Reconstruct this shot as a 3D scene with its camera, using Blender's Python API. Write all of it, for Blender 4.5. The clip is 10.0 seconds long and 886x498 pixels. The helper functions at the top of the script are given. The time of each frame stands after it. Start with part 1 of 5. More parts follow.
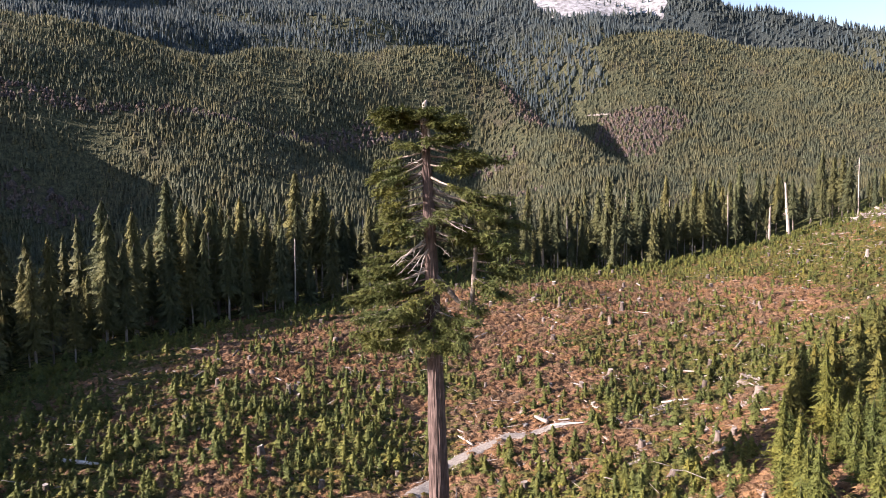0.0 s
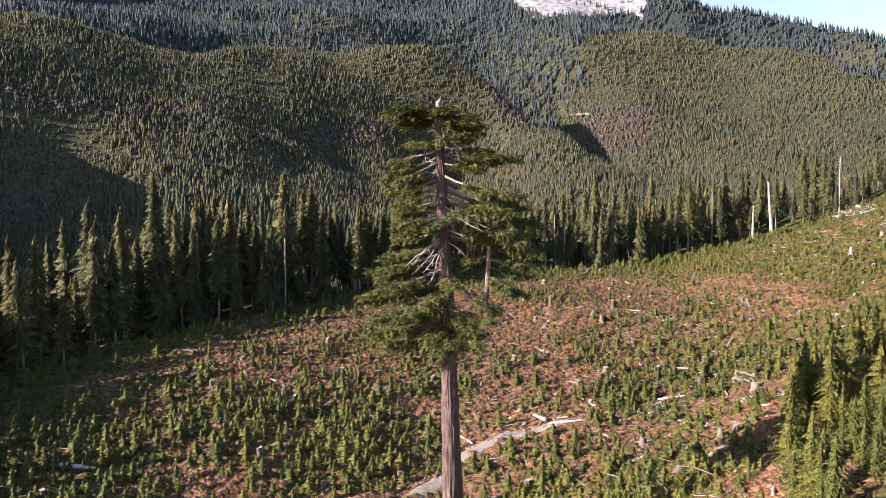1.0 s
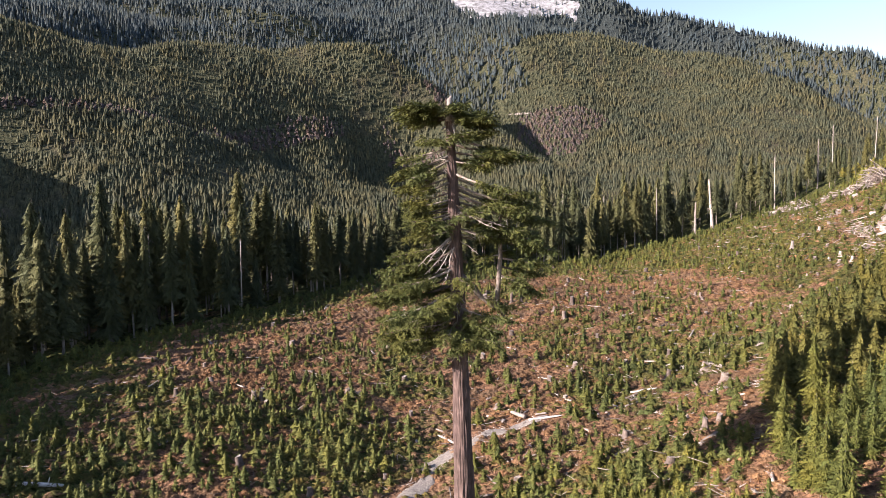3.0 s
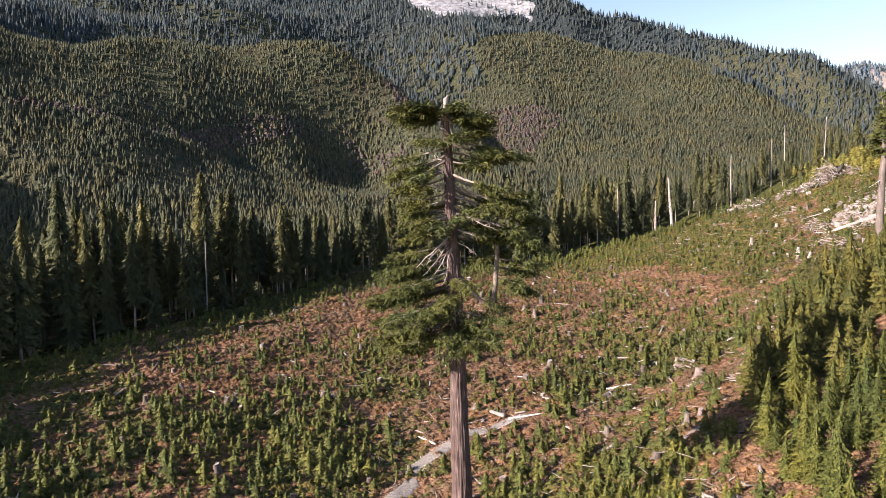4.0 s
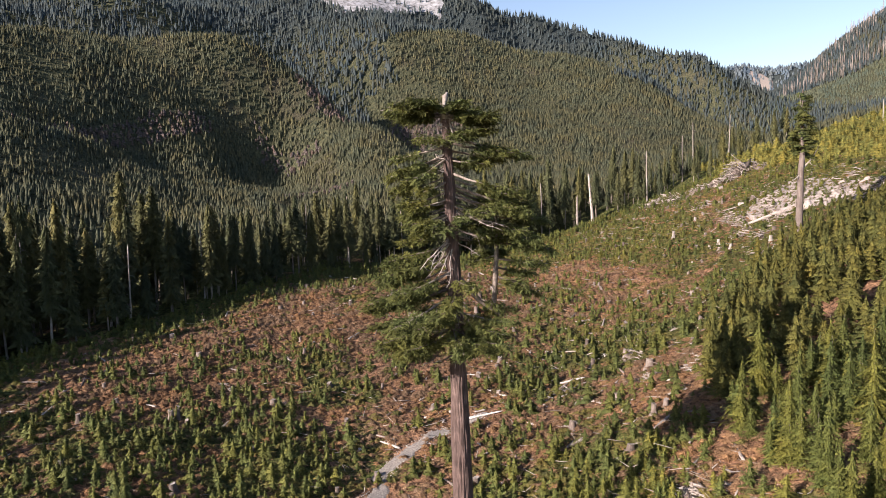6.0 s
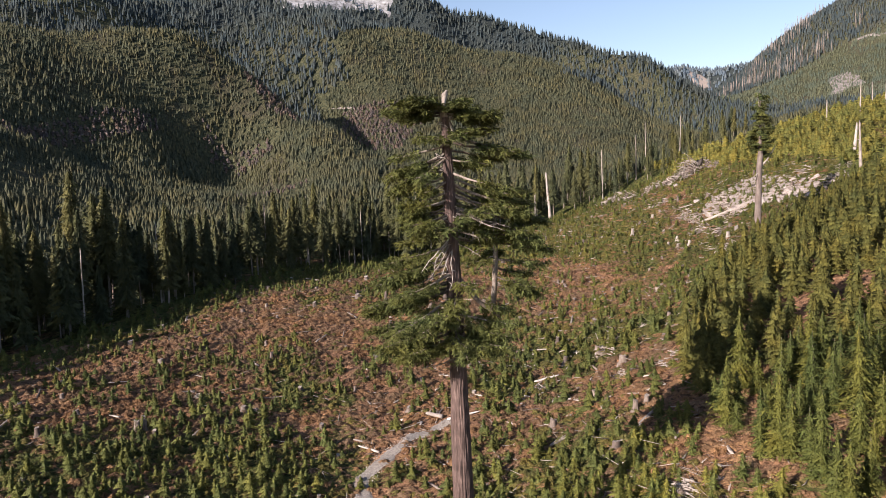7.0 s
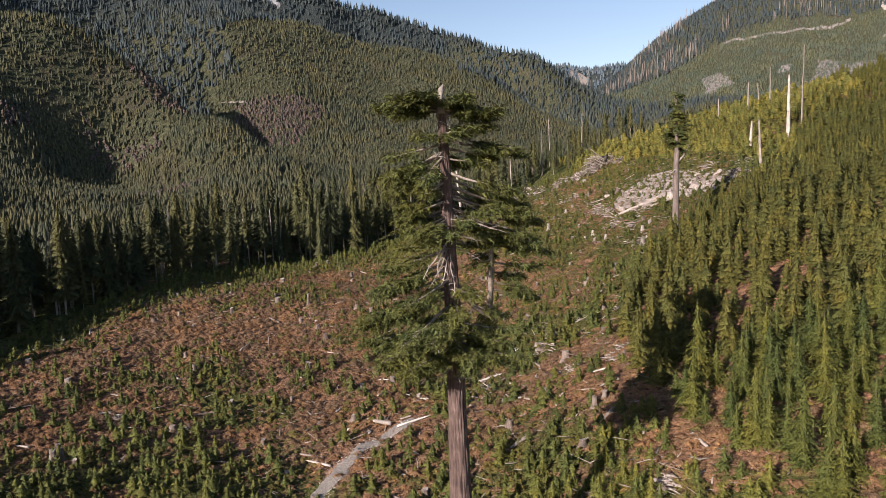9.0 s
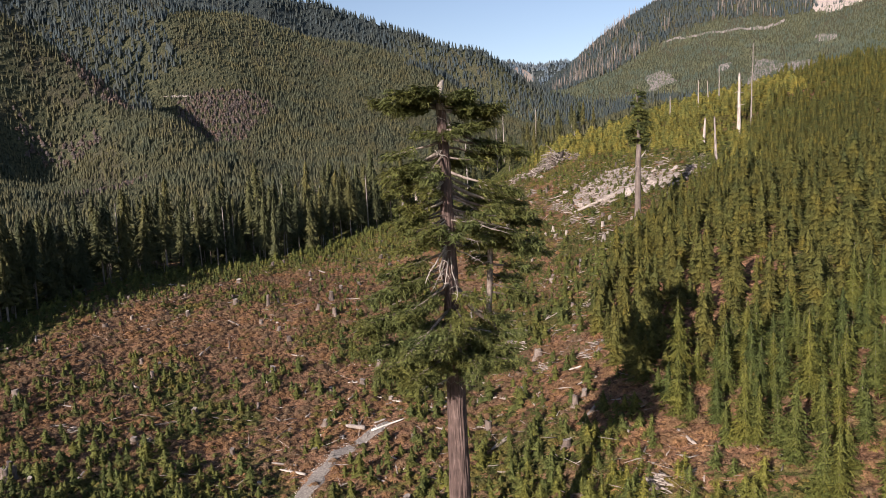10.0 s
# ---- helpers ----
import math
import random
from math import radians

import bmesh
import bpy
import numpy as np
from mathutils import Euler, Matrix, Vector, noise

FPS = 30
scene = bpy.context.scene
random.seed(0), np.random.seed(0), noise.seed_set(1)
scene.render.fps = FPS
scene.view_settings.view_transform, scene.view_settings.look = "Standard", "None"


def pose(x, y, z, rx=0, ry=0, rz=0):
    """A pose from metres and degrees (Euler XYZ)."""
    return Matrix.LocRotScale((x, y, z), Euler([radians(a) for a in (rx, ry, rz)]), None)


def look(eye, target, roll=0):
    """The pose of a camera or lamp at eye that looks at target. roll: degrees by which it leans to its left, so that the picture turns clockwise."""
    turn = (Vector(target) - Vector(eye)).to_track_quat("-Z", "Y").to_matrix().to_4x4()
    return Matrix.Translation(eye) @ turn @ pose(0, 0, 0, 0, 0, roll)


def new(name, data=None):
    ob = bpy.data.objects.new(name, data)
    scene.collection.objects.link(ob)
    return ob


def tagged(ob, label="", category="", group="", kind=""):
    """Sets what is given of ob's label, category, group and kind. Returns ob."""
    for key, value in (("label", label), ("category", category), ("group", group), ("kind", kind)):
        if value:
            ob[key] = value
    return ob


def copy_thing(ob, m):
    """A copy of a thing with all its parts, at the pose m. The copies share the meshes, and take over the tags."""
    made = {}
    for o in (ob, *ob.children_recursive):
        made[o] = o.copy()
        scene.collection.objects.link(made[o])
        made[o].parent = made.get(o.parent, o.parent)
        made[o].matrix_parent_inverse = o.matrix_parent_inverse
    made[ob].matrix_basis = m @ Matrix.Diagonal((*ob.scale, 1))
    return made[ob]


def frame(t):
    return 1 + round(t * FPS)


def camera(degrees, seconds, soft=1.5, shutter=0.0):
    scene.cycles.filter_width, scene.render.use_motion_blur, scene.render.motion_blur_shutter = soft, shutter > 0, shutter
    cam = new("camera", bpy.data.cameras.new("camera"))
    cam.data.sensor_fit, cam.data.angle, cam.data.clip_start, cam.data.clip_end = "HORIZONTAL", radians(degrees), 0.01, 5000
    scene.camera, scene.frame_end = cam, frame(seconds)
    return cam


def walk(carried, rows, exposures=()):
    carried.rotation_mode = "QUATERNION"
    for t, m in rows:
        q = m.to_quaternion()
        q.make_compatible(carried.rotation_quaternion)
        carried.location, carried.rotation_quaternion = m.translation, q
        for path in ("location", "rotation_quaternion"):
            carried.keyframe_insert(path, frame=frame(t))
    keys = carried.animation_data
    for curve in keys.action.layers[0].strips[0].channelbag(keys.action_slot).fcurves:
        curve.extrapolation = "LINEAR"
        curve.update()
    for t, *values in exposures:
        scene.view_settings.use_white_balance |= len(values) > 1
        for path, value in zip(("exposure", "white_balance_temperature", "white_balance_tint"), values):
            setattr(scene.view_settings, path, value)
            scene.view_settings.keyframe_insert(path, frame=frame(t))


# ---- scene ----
cam = camera(65.2, 10.0, soft=0.72)
METRES, EYE, TILT, LEAN, TURN = 56.0, 60.8, 0.0, 0.0, 0.0
ROWS = [
    (0.0, 0.0, 0.0, 0.0, -0.05, -4.58, 0.61),
    (0.5, -0.0386, 0.0014, -0.0003, -1.11, -4.61, 0.65),
    (1.0, -0.0766, 0.0038, 0.0002, -1.82, -4.66, 0.69),
    (1.5, -0.1163, 0.0084, 0.0003, -2.58, -4.71, 0.73),
    (2.0, -0.1576, 0.0149, -0.0002, -3.83, -4.74, 0.79),
    (2.5, -0.2008, 0.0238, -0.0001, -5.55, -4.76, 0.9),
    (4.0, -0.331, 0.063, 0.0055, -11.18, -4.95, 1.27),
    (4.5, -0.3757, 0.0817, 0.0083, -13.06, -5.05, 1.38),
    (5.0, -0.4215, 0.1032, 0.0107, -14.99, -5.16, 1.49),
    (5.5, -0.467, 0.1278, 0.0134, -17.01, -5.29, 1.61),
    (7.0, -0.6033, 0.2199, 0.0222, -23.49, -5.67, 1.98),
    (7.5, -0.6453, 0.2587, 0.0254, -25.78, -5.81, 2.09),
    (8.0, -0.685, 0.3008, 0.0291, -28.13, -5.95, 2.18),
    (8.5, -0.7206, 0.3461, 0.0332, -30.45, -6.15, 2.27),
    (9.0, -0.7529, 0.3934, 0.0389, -32.76, -6.38, 2.33),
    (9.5, -0.7814, 0.4433, 0.0446, -35.0, -6.63, 2.39),
    (10.0, -0.8054, 0.4948, 0.0487, -37.28, -6.91, 2.43),
]
walk(cam, [(t, pose(0, 0, EYE, TILT, LEAN, TURN) @ pose(METRES * x, METRES * y, METRES * z, 90 + pitch, roll, yaw)) for t, x, y, z, yaw, pitch, roll in ROWS],
     exposures=[(0.0, 1.74, 6350, 26), (5.0, 1.37, 6350, 22), (10.0, 0.8, 6350, 20)])

# ---- sky and sun ----
SUN_TO = Vector((math.cos(radians(18)), math.sin(radians(18)), -math.tan(radians(23)))).normalized()
world = bpy.data.worlds.new("sky")
scene.world = world
world.use_nodes = True
nt = world.node_tree
sky = nt.nodes.new("ShaderNodeTexSky")
sky.sky_type = "NISHITA"
sky.sun_disc = False
sky.sun_elevation = radians(23)
sky.sun_rotation = math.atan2(-SUN_TO.x, -SUN_TO.y)
sky.altitude = 200
sky.air_density, sky.dust_density, sky.ozone_density = 1.0, 0.6, 0.5
nt.nodes["Background"].inputs["Strength"].default_value = 0.077
nt.links.new(sky.outputs["Color"], nt.nodes["Background"].inputs["Color"])
sun_data = bpy.data.lights.new("sun", "SUN")
sun_data.energy, sun_data.angle, sun_data.color = 5.0, radians(0.53), (1.0, 0.89, 0.75)
sun = new("sun", sun_data)
sun.matrix_world = look((0, 0, 400), Vector((0, 0, 400)) + SUN_TO)

# ---- materials ----
def node_mat(name, rough=0.8):
    m = bpy.data.materials.new(name)
    m.use_nodes = True
    n, l = m.node_tree.nodes, m.node_tree.links
    bsdf = n["Principled BSDF"]
    bsdf.inputs["Roughness"].default_value = rough
    return m, n, l, bsdf


def noise_tex(n, l, scale, detail=3.0, vec=None, rough=0.55):
    t = n.new("ShaderNodeTexNoise")
    t.inputs["Scale"].default_value, t.inputs["Detail"].default_value = scale, detail
    t.inputs["Roughness"].default_value = rough
    if vec is not None:
        l.new(vec, t.inputs["Vector"])
    return t.outputs["Fac"]


def ramp(n, l, fac, stops):
    r = n.new("ShaderNodeValToRGB")
    el = r.color_ramp.elements
    while len(el) < len(stops):
        el.new(0.5)
    for e, (p, c) in zip(el, stops):
        e.position, e.color = p, (*c, 1)
    l.new(fac, r.inputs["Fac"])
    return r.outputs["Color"]


def mix_col(n, l, fac, a, b, mode="MIX"):
    m = n.new("ShaderNodeMix")
    m.data_type, m.blend_type = "RGBA", mode
    for sock, v in ((m.inputs["Factor"], fac), (m.inputs["A"], a), (m.inputs["B"], b)):
        if isinstance(v, (int, float)):
            sock.default_value = v
        elif isinstance(v, tuple):
            sock.default_value = (*v, 1)
        else:
            l.new(v, sock)
    return m.outputs["Result"]


def bump(n, l, bsdf, height, strength=0.5, dist=0.1):
    b = n.new("ShaderNodeBump")
    b.inputs["Strength"].default_value, b.inputs["Distance"].default_value = strength, dist
    l.new(height, b.inputs["Height"])
    l.new(b.outputs["Normal"], bsdf.inputs["Normal"])


def math_node(n, l, op, a, b=0.0, clamp=False):
    m = n.new("ShaderNodeMath")
    m.operation, m.use_clamp = op, clamp
    for sock, v in ((m.inputs[0], a), (m.inputs[1], b)):
        if isinstance(v, (int, float)):
            sock.default_value = v
        else:
            l.new(v, sock)
    return m.outputs[0]


def foliage(name, dark, mid, light, through_light=0.25, per="island", patch=0.0, patch_col=(0.2, 0.13, 0.07), grain=2.6, tree_size=0.22, lacy=0.0, bite=0.55):
    """Needle or leaf cover: hue varies by piece, by tree and by broad patches; a little light passes through."""
    m, n, l, bsdf = node_mat(name, 0.75)
    bsdf.inputs["Specular IOR Level"].default_value = 0.2
    geo = n.new("ShaderNodeNewGeometry")
    info = n.new("ShaderNodeObjectInfo")
    r1 = geo.outputs["Random Per Island"]
    r2 = info.outputs["Random"]
    mixr = math_node(n, l, "ADD", math_node(n, l, "MULTIPLY", r1, 0.45 if per == "object" else 0.75), math_node(n, l, "MULTIPLY", r2, 0.55 if per == "object" else 0.0))
    broad = noise_tex(n, l, 0.012, 3.0, geo.outputs["Position"])
    clump = noise_tex(n, l, 0.28, 1.0, geo.outputs["Position"])
    mixr = math_node(n, l, "ADD", math_node(n, l, "MULTIPLY", mixr, 0.6), math_node(n, l, "MULTIPLY", math_node(n, l, "SUBTRACT", clump, 0.3), 0.8))
    fac = math_node(n, l, "ADD", math_node(n, l, "MULTIPLY", mixr, 0.7), math_node(n, l, "MULTIPLY", math_node(n, l, "SUBTRACT", broad, 0.35), 0.8), True)
    col = ramp(n, l, fac, [(0.0, dark), (0.5, mid), (1.0, light)])
    # needle clusters: light tips over dark gaps, the gaps' shade put into the colour
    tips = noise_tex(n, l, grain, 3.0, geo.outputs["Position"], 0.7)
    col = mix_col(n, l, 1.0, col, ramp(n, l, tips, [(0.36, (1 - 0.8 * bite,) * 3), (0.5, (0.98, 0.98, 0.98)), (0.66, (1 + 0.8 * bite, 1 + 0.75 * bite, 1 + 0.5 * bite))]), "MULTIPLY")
    bump(n, l, bsdf, tips, 0.7, 0.6 / grain)
    # some trees golden, some grey-green
    tone = r2 if per == "object" else noise_tex(n, l, tree_size, 1.0, geo.outputs["Position"])
    lo, hi = (0.0, 1.0) if per == "object" else (0.36, 0.64)
    col = mix_col(n, l, 1.0, col, ramp(n, l, tone, [(lo, (0.84, 0.93, 0.99)), ((lo + hi) / 2, (0.98, 0.99, 0.96)), (hi, (1.1, 1.03, 0.88))]), "MULTIPLY")
    if patch > 0:
        pn = noise_tex(n, l, 0.02, 4.0, geo.outputs["Position"])
        col = mix_col(n, l, math_node(n, l, "MULTIPLY", math_node(n, l, "GREATER_THAN", math_node(n, l, "ADD", pn, math_node(n, l, "MULTIPLY", r1, 0.12)), 0.72 - patch), 0.8), col, patch_col)
    l.new(col, bsdf.inputs["Base Color"])
    tr = n.new("ShaderNodeBsdfTranslucent")
    l.new(col, tr.inputs["Color"])
    mx = n.new("ShaderNodeMixShader")
    mx.inputs["Fac"].default_value = through_light
    l.new(bsdf.outputs["BSDF"], mx.inputs[1])
    l.new(tr.outputs["BSDF"], mx.inputs[2])
    last = mx.outputs["Shader"]
    if lacy > 0:
        hole = n.new("ShaderNodeBsdfTransparent")
        lace = n.new("ShaderNodeMixShader")
        l.new(math_node(n, l, "GREATER_THAN", tips, lacy), lace.inputs["Fac"])
        l.new(hole.outputs["BSDF"], lace.inputs[1])
        l.new(last, lace.inputs[2])
        last = lace.outputs["Shader"]
    l.new(last, n["Material Output"].inputs["Surface"])
    return m


def woody(name, dark, mid, light, scale=6.0, stretch=8.0, rough=0.85, bump_s=0.6, bump_d=0.05):
    """Wood or bark with grain along the piece's own z axis."""
    m, n, l, bsdf = node_mat(name, rough)
    tc = n.new("ShaderNodeTexCoord")
    mp = n.new("ShaderNodeMapping")
    mp.inputs["Scale"].default_value = (1, 1, 1 / stretch)
    l.new(tc.outputs["Object"], mp.inputs["Vector"])
    g = noise_tex(n, l, scale, 5.0, mp.outputs["Vector"], 0.65)
    info = n.new("ShaderNodeObjectInfo")
    geo = n.new("ShaderNodeNewGeometry")
    rr = math_node(n, l, "ADD", math_node(n, l, "MULTIPLY", info.outputs["Random"], 0.25), math_node(n, l, "MULTIPLY", geo.outputs["Random Per Island"], 0.2))
    big = noise_tex(n, l, 0.7, 3.0, tc.outputs["Object"])
    f = math_node(n, l, "ADD", math_node(n, l, "MULTIPLY", g, 0.75), math_node(n, l, "SUBTRACT", math_node(n, l, "ADD", rr, math_node(n, l, "MULTIPLY", big, 0.4)), 0.3), True)
    l.new(ramp(n, l, f, [(0.25, dark), (0.5, mid), (0.8, light)]), bsdf.inputs["Base Color"])
    bump(n, l, bsdf, g, bump_s, bump_d)
    return m


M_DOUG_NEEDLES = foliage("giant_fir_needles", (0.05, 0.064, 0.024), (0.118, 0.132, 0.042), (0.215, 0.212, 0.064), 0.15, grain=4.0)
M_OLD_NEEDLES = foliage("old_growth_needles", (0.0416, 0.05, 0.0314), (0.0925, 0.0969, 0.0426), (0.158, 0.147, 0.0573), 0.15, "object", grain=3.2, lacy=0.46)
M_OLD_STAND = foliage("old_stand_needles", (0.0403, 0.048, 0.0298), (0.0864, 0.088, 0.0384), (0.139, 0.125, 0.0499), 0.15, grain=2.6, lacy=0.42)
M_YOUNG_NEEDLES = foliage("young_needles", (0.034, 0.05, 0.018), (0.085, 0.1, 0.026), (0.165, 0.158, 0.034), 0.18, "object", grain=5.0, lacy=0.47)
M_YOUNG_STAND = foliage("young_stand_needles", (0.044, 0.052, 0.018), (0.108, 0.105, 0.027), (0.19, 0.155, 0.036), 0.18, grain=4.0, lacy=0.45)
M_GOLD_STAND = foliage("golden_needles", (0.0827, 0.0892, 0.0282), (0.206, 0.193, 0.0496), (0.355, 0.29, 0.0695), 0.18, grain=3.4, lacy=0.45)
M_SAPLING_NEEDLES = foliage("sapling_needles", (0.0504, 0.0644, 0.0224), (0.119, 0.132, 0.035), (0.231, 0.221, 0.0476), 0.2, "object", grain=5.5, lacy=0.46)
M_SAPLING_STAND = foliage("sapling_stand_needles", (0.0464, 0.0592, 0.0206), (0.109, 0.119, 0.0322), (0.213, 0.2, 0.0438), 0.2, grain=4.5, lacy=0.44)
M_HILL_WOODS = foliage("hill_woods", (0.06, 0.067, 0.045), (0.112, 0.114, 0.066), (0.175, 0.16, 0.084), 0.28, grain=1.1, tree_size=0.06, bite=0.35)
# mountain and face needle colours raised towards blue, in place of distance haze
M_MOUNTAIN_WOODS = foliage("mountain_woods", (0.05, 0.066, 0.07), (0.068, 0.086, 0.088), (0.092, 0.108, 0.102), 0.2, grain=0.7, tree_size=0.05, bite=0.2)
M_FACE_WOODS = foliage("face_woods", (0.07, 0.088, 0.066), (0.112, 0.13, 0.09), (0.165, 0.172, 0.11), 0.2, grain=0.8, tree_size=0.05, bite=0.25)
# distance haze put into the colour: paler, bluer needles on the far ridge
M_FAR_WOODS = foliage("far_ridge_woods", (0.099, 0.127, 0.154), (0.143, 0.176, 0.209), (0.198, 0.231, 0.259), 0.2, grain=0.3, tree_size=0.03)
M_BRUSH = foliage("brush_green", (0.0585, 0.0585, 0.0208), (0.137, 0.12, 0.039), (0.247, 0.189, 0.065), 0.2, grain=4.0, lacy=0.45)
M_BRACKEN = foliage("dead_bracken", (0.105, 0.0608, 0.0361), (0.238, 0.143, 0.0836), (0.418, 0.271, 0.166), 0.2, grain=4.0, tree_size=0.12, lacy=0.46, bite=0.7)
M_BARE_TWIGS = foliage("bare_twigs", (0.085, 0.064, 0.06), (0.145, 0.113, 0.102), (0.2, 0.158, 0.142), 0.2, grain=1.6)
M_DOUG_BARK = woody("giant_fir_bark", (0.02, 0.013, 0.011), (0.105, 0.07, 0.06), (0.3, 0.22, 0.19), 5.0, 10.0, 0.9, 1.0, 0.12)
M_BARK = woody("forest_bark", (0.06, 0.05, 0.042), (0.17, 0.145, 0.122), (0.36, 0.32, 0.28), 3.0, 6.0)
M_VETERAN_BARK = woody("veteran_bark", (0.05, 0.037, 0.032), (0.12, 0.094, 0.08), (0.22, 0.182, 0.16), 3.0, 10.0)
M_DEADWOOD = woody("bleached_wood", (0.1, 0.085, 0.073), (0.28, 0.242, 0.21), (0.52, 0.47, 0.42), 5.0, 10.0)
M_SNAG = woody("grey_snag_wood", (0.1, 0.087, 0.076), (0.24, 0.21, 0.185), (0.42, 0.38, 0.335), 5.0, 10.0)
M_STUMP = woody("stump_wood", (0.035, 0.026, 0.021), (0.12, 0.092, 0.075), (0.3, 0.25, 0.21), 6.0, 6.0)
M_BLEACHED = woody("white_log", (0.25, 0.23, 0.21), (0.5, 0.47, 0.43), (0.72, 0.69, 0.65), 5.0, 10.0)


def ground_material():
    m, n, l, bsdf = node_mat("clearcut_soil", 0.95)
    bsdf.inputs["Specular IOR Level"].default_value = 0.1
    geo = n.new("ShaderNodeNewGeometry")
    p = geo.outputs["Position"]
    cover = n.new("ShaderNodeAttribute")
    cover.attribute_name = "bracken"
    broad = math_node(n, l, "ADD", cover.outputs["Fac"], math_node(n, l, "MULTIPLY", math_node(n, l, "SUBTRACT", noise_tex(n, l, 0.25, 4.0, p), 0.5), 0.9))
    fine = noise_tex(n, l, 1.6, 8.0, p, 0.85)
    grain = noise_tex(n, l, 3.2, 6.0, p, 0.85)
    soil = ramp(n, l, fine, [(0.3, (0.04, 0.024, 0.016)), (0.5, (0.13, 0.076, 0.048)), (0.68, (0.28, 0.17, 0.11))])
    green = ramp(n, l, grain, [(0.3, (0.03, 0.045, 0.014)), (0.7, (0.1, 0.115, 0.03))])
    red = ramp(n, l, grain, [(0.3, (0.06, 0.034, 0.02)), (0.7, (0.33, 0.19, 0.115))])
    c = mix_col(n, l, ramp(n, l, broad, [(0.3, (0, 0, 0)), (0.6, (1, 1, 1))]), green, red)
    c = mix_col(n, l, ramp(n, l, fine, [(0.5, (0, 0, 0)), (0.64, (0.7, 0.7, 0.7))]), c, soil)
    # shade between lumps put into the colour: hollows darker, humps lighter
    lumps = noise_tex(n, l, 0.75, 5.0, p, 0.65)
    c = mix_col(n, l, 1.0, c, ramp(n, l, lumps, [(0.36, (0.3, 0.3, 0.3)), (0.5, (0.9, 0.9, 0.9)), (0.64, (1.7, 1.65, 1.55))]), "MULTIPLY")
    # second growth floor on the far slopes
    sep = n.new("ShaderNodeSeparateXYZ")
    l.new(p, sep.inputs[0])
    far = math_node(n, l, "MULTIPLY", math_node(n, l, "SUBTRACT", sep.outputs["Y"], 330.0), 0.02, True)
    leafy = noise_tex(n, l, 0.45, 4.0, p, 0.7)
    hill = ramp(n, l, leafy, [(0.38, (0.03, 0.036, 0.022)), (0.52, (0.065, 0.069, 0.039)), (0.66, (0.11, 0.106, 0.058))])
    hill = mix_col(n, l, ramp(n, l, noise_tex(n, l, 0.03, 4.0, p, 0.6), [(0.5, (0, 0, 0)), (0.7, (0.6, 0.6, 0.6))]), hill, (0.07, 0.058, 0.044))
    # high far floor mixed darker and bluer, like the haze-tinted mountain woods
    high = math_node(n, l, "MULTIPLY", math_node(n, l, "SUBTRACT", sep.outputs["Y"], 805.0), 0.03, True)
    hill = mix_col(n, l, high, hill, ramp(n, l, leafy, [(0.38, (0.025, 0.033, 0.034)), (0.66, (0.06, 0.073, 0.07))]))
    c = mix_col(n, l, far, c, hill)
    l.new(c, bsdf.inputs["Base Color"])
    bump(n, l, bsdf, lumps, 1.0, 1.2)
    return m


M_GROUND = ground_material()


def stone_material(name, dark, mid, light, scale=1.2):
    m, n, l, bsdf = node_mat(name, 0.9)
    geo = n.new("ShaderNodeNewGeometry")
    f = noise_tex(n, l, scale, 7.0, geo.outputs["Position"], 0.7)
    f2 = math_node(n, l, "ADD", math_node(n, l, "MULTIPLY", f, 0.8), math_node(n, l, "MULTIPLY", geo.outputs["Random Per Island"], 0.2))
    l.new(ramp(n, l, f2, [(0.3, dark), (0.5, mid), (0.72, light)]), bsdf.inputs["Base Color"])
    bump(n, l, bsdf, f, 0.8, 0.2)
    return m


M_ROCK = stone_material("pale_rock", (0.07, 0.058, 0.05), (0.225, 0.192, 0.17), (0.46, 0.405, 0.37))
M_CLIFF = stone_material("grey_cliff", (0.05, 0.048, 0.045), (0.2, 0.18, 0.165), (0.38, 0.345, 0.32), 0.25)
M_GRAVEL = stone_material("grey_gravel", (0.08, 0.07, 0.06), (0.3, 0.27, 0.235), (0.62, 0.58, 0.52), 3.0)
M_SNOW = stone_material("patchy_snow", (0.08, 0.076, 0.072), (0.38, 0.385, 0.4), (0.75, 0.76, 0.79), 0.16)

# ---- the lie of the land ----
# spot heights (x, y, z) of the clearcut, the valley and the hills, in metres
CLEARCUT = [(36, 93, 19), (25, 111, 11.4), (33, 116, 13.5), (-28, 158, 10.5), (11, 142, 10.2), (-23, 151, 9.4), (-20, 176, 13),
            (-33, 188, 14.3), (34, 86, 19.7), (43, 88, 23.7), (29, 96, 15.6), (-41, 204, 16.3), (-41, 136, 9.9), (44, 109, 19.8),
            (-72, 128, 10.7), (-5, 198, 15.2), (-29, 218, 20), (-9, 264, 25), (53, 287, 25.6), (40, 231, 21.7), (100, 196, 22.6),
            (64, 140, 18.5), (111, 167, 32.2), (138, 180, 36.3), (128, 160, 40), (161, 323, 39), (200, 268, 60), (174, 161, 58),
            (230, 184, 70), (66, 110, 28), (0, 84, 6), (75, 205, 21), (150, 235, 40)]
